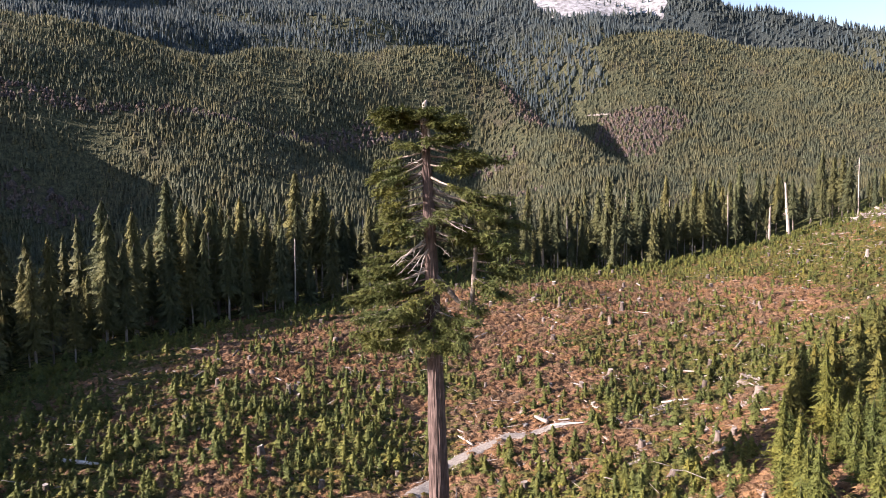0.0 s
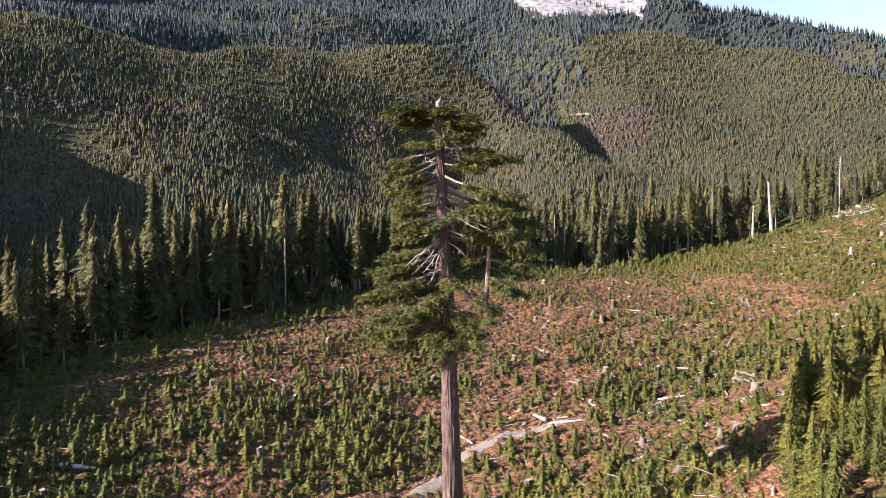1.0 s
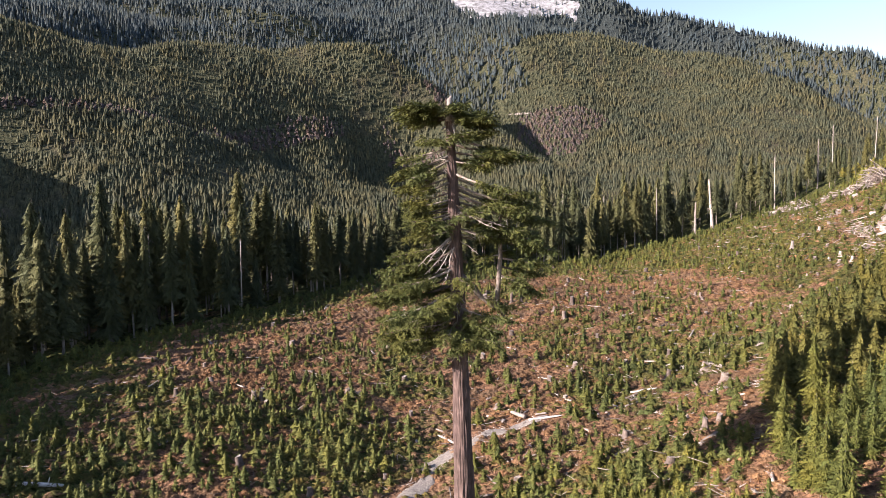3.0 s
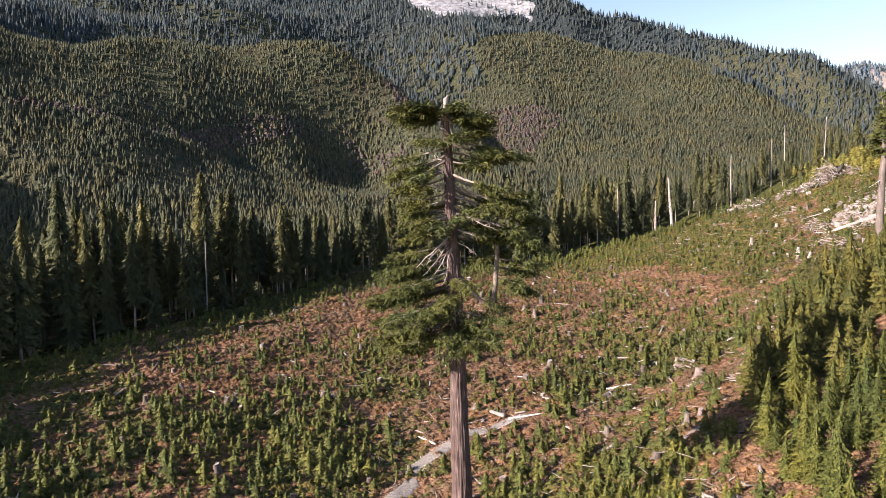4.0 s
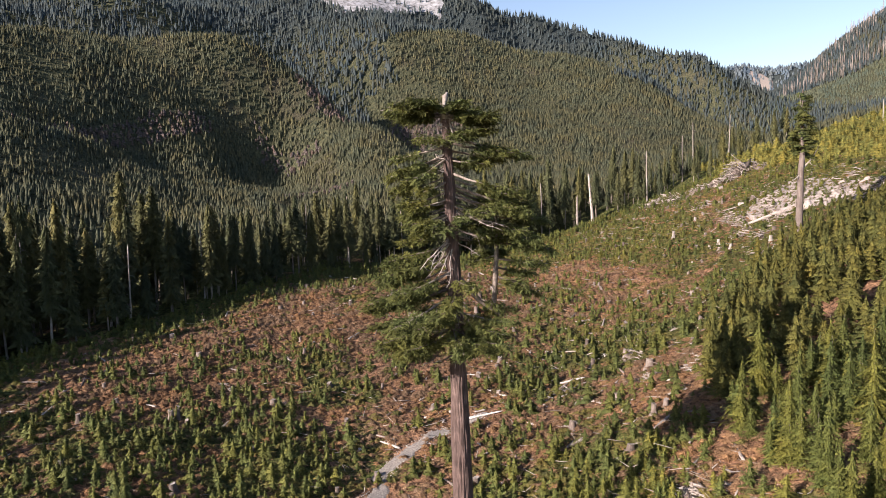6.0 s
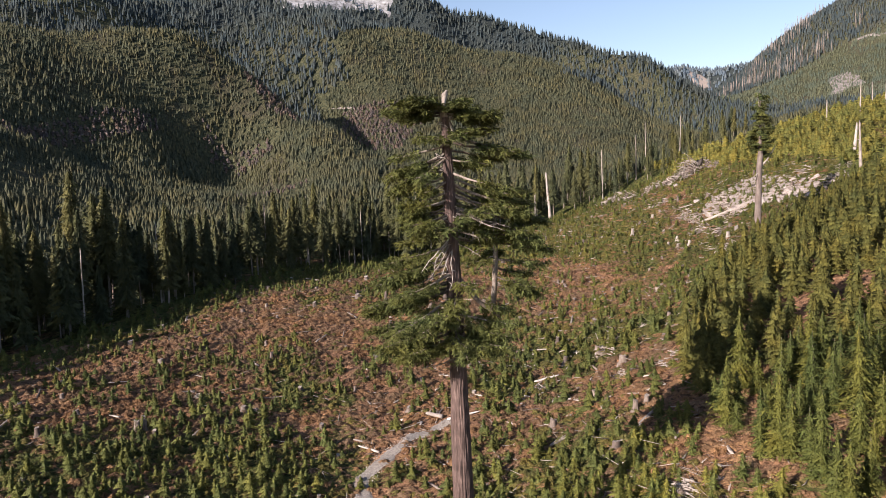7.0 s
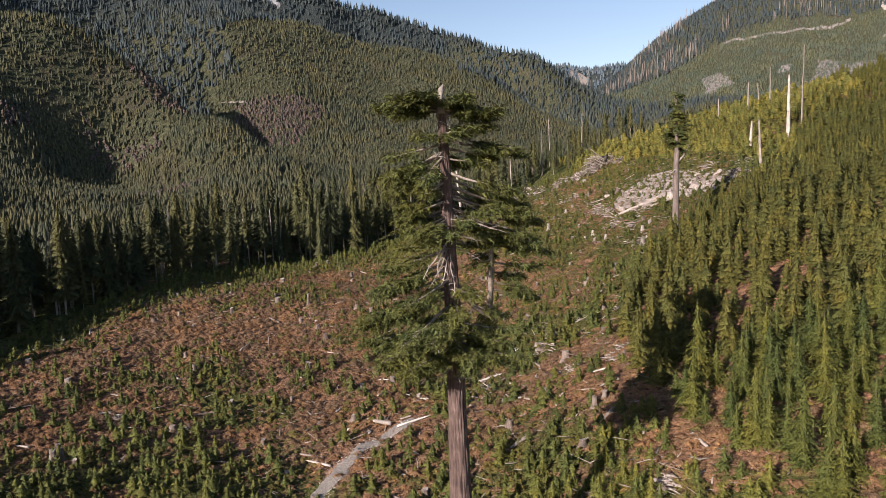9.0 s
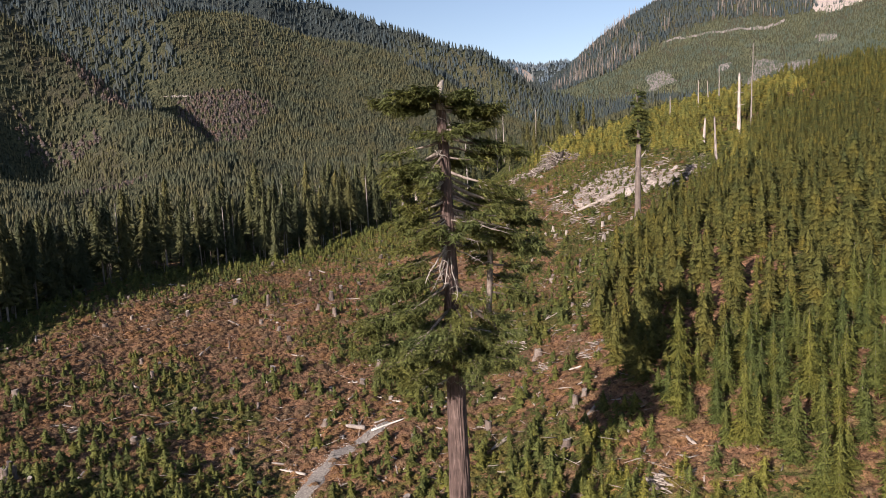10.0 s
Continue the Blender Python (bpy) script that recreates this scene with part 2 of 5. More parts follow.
VALLEY = [(235, 140, 75), (252, 188, 84), (322, 263, 98), (204, 185, 68), (177, 163, 57), (95, 110, 43), (36, 55, 26), (13, 49, 20), (58, 66, 33), (105, 84, 46), (160, 110, 60), (215, 161, 67), (190, 116, 62),
          (221, 205, 72), (265, 280, 78), (263, 320, 76), (300, 230, 93), (-100, 170, 13), (-60, 192, 16), (-85, 205, 17), (-55, 240, 20),
          (5, 290, 27), (-220, 369, 44), (-184, 389, 52), (28, 519, 52), (126, 561, 52), (286, 528, 72), (172, 531, 62), (430, 542, 90),
          (-150, 230, 15), (-250, 120, 10), (0, -150, 20), (-300, -100, 20), (300, 0, 95), (60, 380, 32), (-80, 340, 28), (380, 380, 85),
          (-90, 60, 6)]
HILLS = [(-275, 441, 146), (-237, 485, 157), (-196, 546, 178), (-144, 582, 184), (-96, 602, 184), (-39, 616, 182), (5, 617, 180), (24, 600, 158),
         (56, 587, 137), (83, 574, 116), (114, 548, 98), (-156, 401, 73), (-76, 514, 98), (17, 501, 58), (-218, 428, 105), (31, 559, 78),
         (-187, 485, 134), (164, 732, 207), (215, 770, 230), (264, 787, 238), (310, 792, 226), (361, 792, 209), (406, 792, 204), (430, 768, 194),
         (453, 746, 180), (483, 701, 155), (499, 664, 131), (506, 605, 110), (215, 610, 106), (300, 735, 192), (235, 680, 150), (169, 617, 101), (120, 680, 120),
         (-400, 420, 185)]
PEAKS = [(-401, 692, 232), (-334, 793, 262), (-228, 871, 282), (-94, 915, 294), (52, 919, 293), (57, 798, 200), (-78, 756, 220), (-250, 654, 200),
         (114, 893, 288), (196, 900, 292), (240, 930, 306), (286, 880, 284), (60, 1150, 430), (-300, 1200, 480), (323, 867, 278), (402, 867, 264), (462, 847, 243),
         (513, 820, 227), (563, 792, 210), (592, 752, 191), (617, 729, 163), (904, 916, 192), (862, 813, 228), (858, 740, 252), (884, 706, 274),
         (984, 540, 305), (984, 417, 290), (717, 506, 145), (728, 381, 140), (600, 298, 100), (661, 586, 125), (851, 472, 195), (1300, 500, 400),
         (700, 775, 136)]
PEAKS = [(x, y, z + 12) for x, y, z in PEAKS]
GULLIES = [(275, 832, 222), (318, 828, 214), (384, 828, 198), (447, 806, 183), (485, 780, 165), (525, 742, 138), (548, 705, 116), (565, 660, 98),
         (345, 950, 262), (440, 940, 240), (530, 905, 205), (610, 850, 175), (680, 840, 140), (480, 1050, 230), (620, 980, 170),
         (-90, 652, 165), (-20, 668, 158), (-190, 602, 160)]
# added ridges beyond the left of the view, raised to shade hill and mountain
SHADE_RIDGES = [(-350, 328, 148), (-362, 392, 138), (-430, 300, 165), (-330, 230, 75), (-540, 740, 385), (-500, 920, 440), (-480, 580, 260)]


def tps_kernel(d2):
    return 0.5 * d2 * np.log(d2 + 1e-9)


SPOTS = np.array(CLEARCUT + VALLEY + HILLS + PEAKS + GULLIES + SHADE_RIDGES, float)
SP = SPOTS[:, :2] / 100.0
_n = len(SP)
_K = tps_kernel(((SP[:, None] - SP[None]) ** 2).sum(-1)) + 0.004 * np.eye(_n)
_P = np.hstack([np.ones((_n, 1)), SP])
_A = np.vstack([np.hstack([_K, _P]), np.hstack([_P.T, np.zeros((3, 3))])])
TPS = np.linalg.solve(_A, np.concatenate([SPOTS[:, 2], np.zeros(3)]))


def hash2(ix, iy, seed):
    h = np.sin(ix * 127.1 + iy * 311.7 + seed * 74.7) * 43758.5453
    return h - np.floor(h)


def vnoise(x, y, seed=0):
    """Smooth value noise, -1 to 1."""
    ix, iy = np.floor(x), np.floor(y)
    fx, fy = x - ix, y - iy
    fx, fy = fx * fx * (3 - 2 * fx), fy * fy * (3 - 2 * fy)
    a, b = hash2(ix, iy, seed), hash2(ix + 1, iy, seed)
    c, d = hash2(ix, iy + 1, seed), hash2(ix + 1, iy + 1, seed)
    return 2 * ((a + (b - a) * fx) * (1 - fy) + (c + (d - c) * fx) * fy) - 1


def smooth(a, b, v):
    t = np.clip((v - a) / (b - a), 0, 1)
    return t * t * (3 - 2 * t)


def terrain(x, y):
    """Ground height at x, y (arrays)."""
    x, y = np.atleast_1d(np.asarray(x, float)), np.atleast_1d(np.asarray(y, float))
    out = np.empty(x.shape)
    xf, yf = x.ravel(), y.ravel()
    z = np.empty(xf.shape)
    for i in range(0, len(xf), 20000):
        q = np.stack([xf[i:i + 20000], yf[i:i + 20000]], -1) / 100.0
        d2 = ((q[:, None] - SP[None]) ** 2).sum(-1)
        z[i:i + 20000] = tps_kernel(d2) @ TPS[:_n] + TPS[_n] + q @ TPS[_n + 1:]
    r = np.hypot(xf, yf)
    # beyond the built hills the land sinks to a plain
    keep = 1 - smooth(1250, 1900, r)
    z = 60 + (z - 60) * keep
    # far ridge beyond the pass
    u, v = (xf - 1700) * 0.71 - (yf - 1815) * 0.71, (xf - 1700) * 0.71 + (yf - 1815) * 0.71
    z = z + 362 * np.exp(-(u / 420) ** 2 - (v / 260) ** 2) * (1 + 0.12 * vnoise(xf / 120, yf / 120, 9))
    back = smooth(0, -250, yf)
    z = z * (1 - back) + 20 * back
    # ravine behind the shoulder of the near hill
    ax, ay = np.array([15.0, 668.0]), np.array([172.0, 582.0])
    t = np.clip(((xf - ax[0]) * (ay[0] - ax[0]) + (yf - ax[1]) * (ay[1] - ax[1])) / ((ay - ax) ** 2).sum(), 0, 1)
    d = np.hypot(xf - ax[0] - t * (ay[0] - ax[0]), yf - ax[1] - t * (ay[1] - ax[1]))
    z = z - 24 * (1 - t) ** 0.8 * np.exp(-(d / 30) ** 2)
    far = smooth(330, 480, r)
    rough = 1 - 0.7 * smooth(40, 130, xf)
    z = z + far * rough * (8.0 * vnoise(xf / 115 + yf / 210, yf / 40 - xf / 240, 3) + 3.0 * vnoise(xf / 30, yf / 21, 4)) * keep
    z = z + (1 - far) * (0.9 * vnoise(xf / 14, yf / 14, 1) + 0.45 * vnoise(xf / 5, yf / 5, 2) + 0.25 * vnoise(xf / 2.2, yf / 2.2, 7))
    out = z.reshape(x.shape)
    return out


EDGE = np.array([(-190, -20), (-150, 60), (-125, 125), (-110, 175), (-96, 202), (-76, 219), (-55, 236), (-22, 261), (6, 286), (44, 308), (80, 308), (122, 320), (150, 326), (180, 312), (205, 292), (270, 305)], float)


def edge_y(x):
    return np.interp(x, EDGE[:, 0], EDGE[:, 1])


def bracken_cover(x, y):
    """How far dead bracken covers the clearcut at a place, 0 to 1; the rest is green brush."""
    v = vnoise(x / 22, y / 22, 51) + 0.6 * vnoise(x / 7, y / 7, 52) + 0.55 * np.exp(-((x - 30) / 75) ** 2 - ((y - 225) / 55) ** 2) - 0.75 * smooth(95, 150, x) - 0.9 * smooth(42, 12, edge_y(x) - y) - 0.2 * smooth(185, 130, y) * smooth(25, -35, x)
    return np.clip(0.58 + 0.8 * v, 0, 1)


def fast_mesh(name, V, F):
    """A mesh from vertex and triangle (or quad) arrays."""
    V, F = np.ascontiguousarray(V, np.float32), np.ascontiguousarray(F, np.int32)
    me = bpy.data.meshes.new(name)
    k = F.shape[1]
    me.vertices.add(len(V))
    me.vertices.foreach_set("co", V.ravel())
    me.loops.add(F.size)
    me.loops.foreach_set("vertex_index", F.ravel())
    me.polygons.add(len(F))
    me.polygons.foreach_set("loop_start", np.arange(0, F.size, k, dtype=np.int32))
    me.update(calc_edges=True)
    return me


def shade_smooth(me):
    me.polygons.foreach_set("use_smooth", np.ones(len(me.polygons), dtype=bool))


def mesh_part(name, V, F, mat, parent=None, label=""):
    me = fast_mesh(name, V, F)
    me.materials.append(mat)
    ob = new(name, me)
    if parent is not None:
        ob.parent = parent
    if label:
        ob["label"] = label
    return ob


def graded(lo, hi, a, b, fine, near_lo, near_hi, cap=11.0):
    """Coordinates from lo to hi: at the fine step between a and b, coarser to the near limits, then growing."""
    mid = list(np.arange(a, b, fine))
    left, s = [a], fine
    while left[-1] > lo:
        s = min(s * 1.05, cap) if left[-1] > near_lo else s * 1.06
        left.append(left[-1] - s)
    right, s = [mid[-1]], fine
    while right[-1] < hi:
        s = min(s * 1.05, cap) if right[-1] < near_hi else s * 1.06
        right.append(right[-1] + s)
    return np.array(left[:0:-1] + mid + right[1:])


def build_ground():
    gx = graded(-4000, 4000, -110, 220, 2.5, -600, 1120, 9.0)
    gy = graded(-4000, 4000, 60, 320, 2.5, 0, 1150, 9.0)
    X, Y = np.meshgrid(gx, gy)
    Z = terrain(X, Y)
    V = np.stack([X.ravel(), Y.ravel(), Z.ravel()], -1)
    nx, ny = len(gx), len(gy)
    i = (np.arange(ny - 1)[:, None] * nx + np.arange(nx - 1)[None]).ravel()
    F = np.stack([i, i + 1, i + nx + 1, i + nx], -1)
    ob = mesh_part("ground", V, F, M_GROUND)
    shade_smooth(ob.data)
    att = ob.data.attributes.new("bracken", "FLOAT", "POINT")
    att.data.foreach_set("value", bracken_cover(V[:, 0], V[:, 1]).astype(np.float32))
    tagged(ob, "uneven brown clearcut soil rising to wooded hills", "ground", kind="structure")
    return gx, gy, Z


GX, GY, GZ = build_ground()


def height(x, y):
    """The ground sheet's height at a place."""
    x, y = np.atleast_1d(np.asarray(x, float)), np.atleast_1d(np.asarray(y, float))
    i = np.clip(np.searchsorted(GX, x) - 1, 0, len(GX) - 2)
    j = np.clip(np.searchsorted(GY, y) - 1, 0, len(GY) - 2)
    u, v = (x - GX[i]) / (GX[i + 1] - GX[i]), (y - GY[j]) / (GY[j + 1] - GY[j])
    return (GZ[j, i] * (1 - u) + GZ[j, i + 1] * u) * (1 - v) + (GZ[j + 1, i] * (1 - u) + GZ[j + 1, i + 1] * u) * v


# ---- growing things: builders ----
def unit(v):
    return v / np.maximum(np.linalg.norm(v, axis=-1, keepdims=True), 1e-9)


def fronds(base, way, L, W, droop, teeth, rng, sweep=0.6, fat=0.5, thick=0.1, tips=(-0.1, 0.45)):
    """Branches: a slender drooping blade with narrow side blades alternating along it; vertices and triangles of all of them."""
    n = len(base)
    way = unit(way)
    side = np.cross(way, np.array([0, 0, 1.0]))
    side[np.linalg.norm(side, axis=1) < 0.05] = np.array([1.0, 0, 0])
    side = unit(side)
    roll = rng.normal(0, 0.4, (n, 1))
    side = unit(side * np.cos(roll) + np.cross(side, way) * np.sin(roll))
    L, W, droop = (np.broadcast_to(np.asarray(a, float), (n,)) for a in (L, W, droop))

    def spine(s):
        q = base + way * (L * s)[:, None]
        q[:, 2] -= droop * L * s ** 2
        return q

    out = [base - side * (thick * L)[:, None], base + side * (thick * L)[:, None], spine(np.ones(n))]
    for k in range(teeth):
        s = np.clip((k + rng.uniform(0.3, 1.0, n)) / (teeth + 0.3), 0, 1)
        prof = np.sin(np.pi * (0.15 + 0.75 * s)) ** 0.8
        w = W * prof * rng.uniform(0.6, 1.3, n)
        o = spine(s)
        h = way * (fat * L / teeth)[:, None]
        tip = o + side * (w * (1 if k % 2 else -1))[:, None] + way * (w * sweep)[:, None]
        tip[:, 2] -= w * rng.uniform(tips[0], tips[1], n)
        out += [o - h, o + h, tip]
    V = np.stack(out, 1).reshape(-1, 3)
    return V, np.arange(len(V)).reshape(-1, 3)


def join(parts):
    Vs, Fs, o = [], [], 0
    for V, F in parts:
        Vs.append(V)
        Fs.append(F + o)
        o += len(V)
    return np.concatenate(Vs), np.concatenate(Fs)


def tube(path, radii, sides=8, rng=None, rough=0.0, cap=True):
    """A tapered tube along a path, as triangles."""
    path, radii = np.asarray(path, float), np.asarray(radii, float)
    n = len(path)
    tan = unit(np.gradient(path, axis=0))
    ref = np.array([0, 0, 1.0]) if abs(tan[0][2]) < 0.8 else np.array([1.0, 0, 0])
    a = unit(np.cross(tan, ref))
    b = np.cross(tan, a)
    th = np.linspace(0, 2 * np.pi, sides, endpoint=False)
    rr = radii[:, None] * np.ones(sides)
    if rng is not None and rough > 0:
        rr = rr * (1 + rough * rng.normal(0, 1, (n, sides)))
    V = path[:, None] + a[:, None] * (rr * np.cos(th))[..., None] + b[:, None] * (rr * np.sin(th))[..., None]
    V = V.reshape(-1, 3)
    i = np.arange(n - 1)[:, None] * sides + np.arange(sides)[None]
    j = np.arange(n - 1)[:, None] * sides + (np.arange(sides)[None] + 1) % sides
    F = np.concatenate([np.stack([i, j, j + sides], -1).reshape(-1, 3), np.stack([i, j + sides, i + sides], -1).reshape(-1, 3)])
    if cap:
        V = np.vstack([V, path[-1], path[0]])
        e, s0 = n * sides, (n - 1) * sides
        k = np.arange(sides)
        F = np.concatenate([F, np.stack([s0 + k, s0 + (k + 1) % sides, np.full(sides, e)], -1), np.stack([(k + 1) % sides, k, np.full(sides, e + 1)], -1)])
    return V, F


def core_arrays(H, z0, radius, levels, sides, power, rng, lobes=0.25, droop=0.25):
    """The dense inside of a crown: ragged star-shaped skirts, one above the other."""
    sides += sides % 2
    u = np.arange(levels) / levels
    zb = z0 + (H - z0) * u
    zt = np.minimum(zb + (H - z0) * np.maximum(1.5 / levels, 0.11), H)
    zt[-1] = H
    r = radius * (1 - u) ** power * (1 + lobes * rng.uniform(-1, 1, levels))
    star = np.where(np.arange(sides) % 2 == 0, 1.6, 0.42)
    th = np.linspace(0, 2 * np.pi, sides, endpoint=False)[None] + rng.uniform(0, 6.28, (levels, 1))
    rr = r[:, None] * star * rng.uniform(0.6, 1.3, (levels, sides))
    zz = zb[:, None] - droop * (rr - r[:, None] * 0.6) + rng.normal(0, 0.012 * H, (levels, sides))
    ring = np.stack([rr * np.cos(th), rr * np.sin(th), np.maximum(zz, 0.02 * H)], -1)
    apex = np.stack([np.zeros(levels), np.zeros(levels), zt], -1)
    V = np.concatenate([ring, apex[:, None]], 1)
    j = np.arange(sides)
    f = np.stack([j, (j + 1) % sides, np.full(sides, sides)], -1)
    F = (np.arange(levels) * (sides + 1))[:, None, None] + f[None]
    return V.reshape(-1, 3), F.reshape(-1, 3)


def conifer_arrays(H, crown_from, radius, whorls, per, teeth, seed, core=(8, 8, 0.7), gap=0.15, lift=-0.1, droop=0.25, power=0.8, trunk_sides=7, trunk_r=None, width=0.32, thick=0.1, hang=0.25, fat=0.3, tips=(0.1, 1.0)):
    """Trunk and crown of a conifer: tapered stem, dense ragged inside, toothed drooping branches around it."""
    rng = np.random.default_rng(seed)
    tr = trunk_r or H * 0.011
    k = 9 if trunk_sides > 4 else 4
    zs = np.linspace(-0.8, H, k)
    bend = np.cumsum(rng.normal(0, H * 0.0012, (k, 2)), 0)
    path = np.stack([bend[:, 0], bend[:, 1], zs], -1)
    trunk = tube(path, tr * np.clip(1 - zs / H, 0.03, 1) ** 0.8, trunk_sides, rng, 0.06)
    z0 = H * crown_from
    inside = core_arrays(H * 0.98, z0 + 0.03 * H, radius * core[2], core[0], core[1], power, rng, 0.25, hang)
    u = np.linspace(0, 1, whorls) ** 0.9
    u = np.clip(np.repeat(u, per) + rng.normal(0, 0.4 / whorls, whorls * per), 0, 0.995)
    u = u[rng.random(len(u)) > gap * (1 - 0.5 * u)]
    n = len(u)
    lobes = 1 + 0.22 * np.sin(u * 17 + seed) + 0.15 * np.sin(u * 41 + 2 * seed)
    az = rng.uniform(0, 2 * np.pi, n)
    L = radius * np.clip((1 - u) ** power * lobes, 0.06, 2) * rng.uniform(0.65, 1.2, n)
    L *= 0.55 + 0.45 * smooth(0.0, 0.12, u)
    z = z0 + (H - z0) * u
    rise = lift + 0.55 * u ** 2 + rng.normal(0, 0.1, n)
    way = np.stack([np.cos(az), np.sin(az), rise], -1)
    base = np.stack([np.interp(z, zs, bend[:, 0]), np.interp(z, zs, bend[:, 1]), z], -1)
    start = 0.25 * L[:, None] * unit(way)
    blades = fronds(base + start, way, L * 0.78, L * width + 0.03 * radius, droop * rng.uniform(0.5, 1.4, n), teeth, rng, thick=thick, fat=fat, tips=tips)
    return trunk, join([inside, blades])


def conifer(name, mat, label, category, group, bark, *shape, **more):
    trunk, crown = conifer_arrays(*shape, **more)
    root = new(name)
    shade_smooth(mesh_part("trunk", *trunk, bark, root).data)
    mesh_part("crown", *crown, mat, root)
    return tagged(root, label, category, group)


def plant(things, spots, scales, rng, lean=0.0):
    """Set the given things, then copies of them, on the ground at the spots."""
    zz = height(spots[:, 0], spots[:, 1])
    for i, (q, z, s) in enumerate(zip(spots, zz, scales)):
        o = things[i % len(things)]
        m = pose(q[0], q[1], z, rng.normal(0, lean), rng.normal(0, lean), rng.uniform(0, 360))
        if i < len(things):
            o.matrix_basis = m
        else:
            o = copy_thing(o, m)
        o.scale = (s, s, s * rng.uniform(0.9, 1.12))


def stand(name, arrays, spots, scales, rng, mat, label, category="forest"):
    """Many plants joined into one mesh."""
    zz = height(spots[:, 0], spots[:, 1])
    parts = []
    for i, (q, z, s) in enumerate(zip(spots, zz, scales)):
        V, F = arrays[i % len(arrays)]
        a = rng.uniform(0, 6.28)
        c, d = math.cos(a) * s, math.sin(a) * s
        W = np.stack([V[:, 0] * c - V[:, 1] * d + q[0], V[:, 0] * d + V[:, 1] * c + q[1], V[:, 2] * s + z], -1)
        parts.append((W, F))
    return tagged(mesh_part(name, *join(parts), mat), label, category, kind="stuff")


def mound_arrays(r, h, levels, sides, seed):
    """A low bush or fern clump: a dome of ragged spiky skirts."""
    rng = np.random.default_rng(seed)
    V, F = core_arrays(h, 0.0, r * 0.7, levels, sides, 0.45, rng, 0.3, 0.15)
    return V + np.stack([rng.normal(0, 0.05 * r, len(V)), rng.normal(0, 0.05 * r, len(V)), rng.normal(0, 0.06 * h, len(V))], -1), F


def snag(name, H, r, seed, label, branches=0, mat=None, broken=True):
    """A dead standing trunk, split at the top, with a few bare branch stubs."""
    rng = np.random.default_rng(seed)
    root = new(name)
    zs = np.linspace(-0.8, H, 12)
    bend = np.cumsum(rng.normal(0, H * 0.0015, (12, 2)), 0)
    path = np.stack([bend[:, 0], bend[:, 1], zs], -1)
    rad = r * (1 - 0.55 * np.clip(zs / H, 0, 1))
    V, F = tube(path, rad, 9, rng, 0.08)
    top = V[:, 2] > H * 0.97
    V[top, 2] += rng.uniform(-0.04, 0.05, top.sum()) * H
    t = mesh_part("trunk", V, F, mat or M_DEADWOOD, root)
    for i in range(branches):
        z = H * rng.uniform(0.35, 0.98)
        az = rng.uniform(0, 2 * np.pi)
        L = rng.uniform(0.03, 0.1) * H
        b = np.array([np.interp(z, zs, bend[:, 0]), np.interp(z, zs, bend[:, 1]), z])
        w = np.array([math.cos(az), math.sin(az), rng.uniform(-0.4, 0.5)])
        s = np.linspace(0, 1, 4)[:, None]
        p = b + w * s * L - np.array([0, 0, 0.25 * L]) * s ** 2
        V, F = tube(p, np.array([0.12, 0.09, 0.06, 0.02]) * r * 1.6, 4)
        mesh_part("branch", V, F, mat or M_DEADWOOD, root)
    tagged(root, label, "dead tree")
    return root


def woods(name, pts, H, rad, levels, sides, mat, seed, label):
    """Many small far conifers in one mesh: ragged star-shaped skirts one above the other."""
    rng = np.random.default_rng(seed)
    n = len(pts)
    z = height(pts[:, 0], pts[:, 1])
    th = np.linspace(0, 2 * np.pi, sides, endpoint=False)
    k = np.arange(levels)
    zb = 0.02 + 0.72 * (k / levels)
    zt = np.clip(zb + 1.7 / levels, 0, 1.0)
    zt[-1] = 1.0
    rr = (1 - zb) ** 0.9
    star = np.where(np.arange(sides) % 2 == 0, 1.3, 0.6)
    a = th[None, None] + rng.uniform(0, 6.28, (n, levels, 1))
    r = rad[:, None, None] * rr[None, :, None] * star * rng.uniform(0.6, 1.3, (n, levels, sides))
    lean = rng.normal(0, 0.03, (n, 2))
    up = np.where(np.arange(sides) % 2 == 0, -0.04, 0.1)
    zz = z[:, None, None] + H[:, None, None] * (zb[None, :, None] + up + rng.uniform(-0.04, 0.04, (n, levels, sides)))
    ring = np.stack([pts[:, 0, None, None] + r * np.cos(a), pts[:, 1, None, None] + r * np.sin(a), zz], -1)
    apex = np.stack([pts[:, 0, None] + lean[:, :1] * H[:, None] * zt, pts[:, 1, None] + lean[:, 1:] * H[:, None] * zt, z[:, None] + H[:, None] * zt], -1)
    V = np.concatenate([ring, apex[:, :, None]], 2)
    j = np.arange(sides)
    f = np.stack([j, (j + 1) % sides, np.full(sides, sides)], -1)
    F = (np.arange(n * levels) * (sides + 1))[:, None, None] + f[None]
    ob = mesh_part(name, V.reshape(-1, 3), F.reshape(-1, 3), mat)
    return tagged(ob, label, "forest", kind="stuff")


def strew(x0, x1, y0, y1, step, rng):
    """Loose random spots, about one for each step squared."""
    n = int((x1 - x0) * (y1 - y0) / step ** 2)
    return np.stack([rng.uniform(x0, x1, n), rng.uniform(y0, y1, n)], -1)


def scatter(x0, x1, y0, y1, step, rng, jitter=1.3):
    gx, gy = np.meshgrid(np.arange(x0, x1, step), np.arange(y0, y1, step))
    p = np.stack([gx.ravel(), gy.ravel()], -1)
    return p + rng.uniform(-0.5, 0.5, p.shape) * step * jitter


def bearing(p):
    """Degrees clockwise from the y axis, seen from the middle of the flight."""
    return np.degrees(np.arctan2(p[:, 0] + 20, p[:, 1] - 10))

# ---- the far woods ----
rng = np.random.default_rng(11)
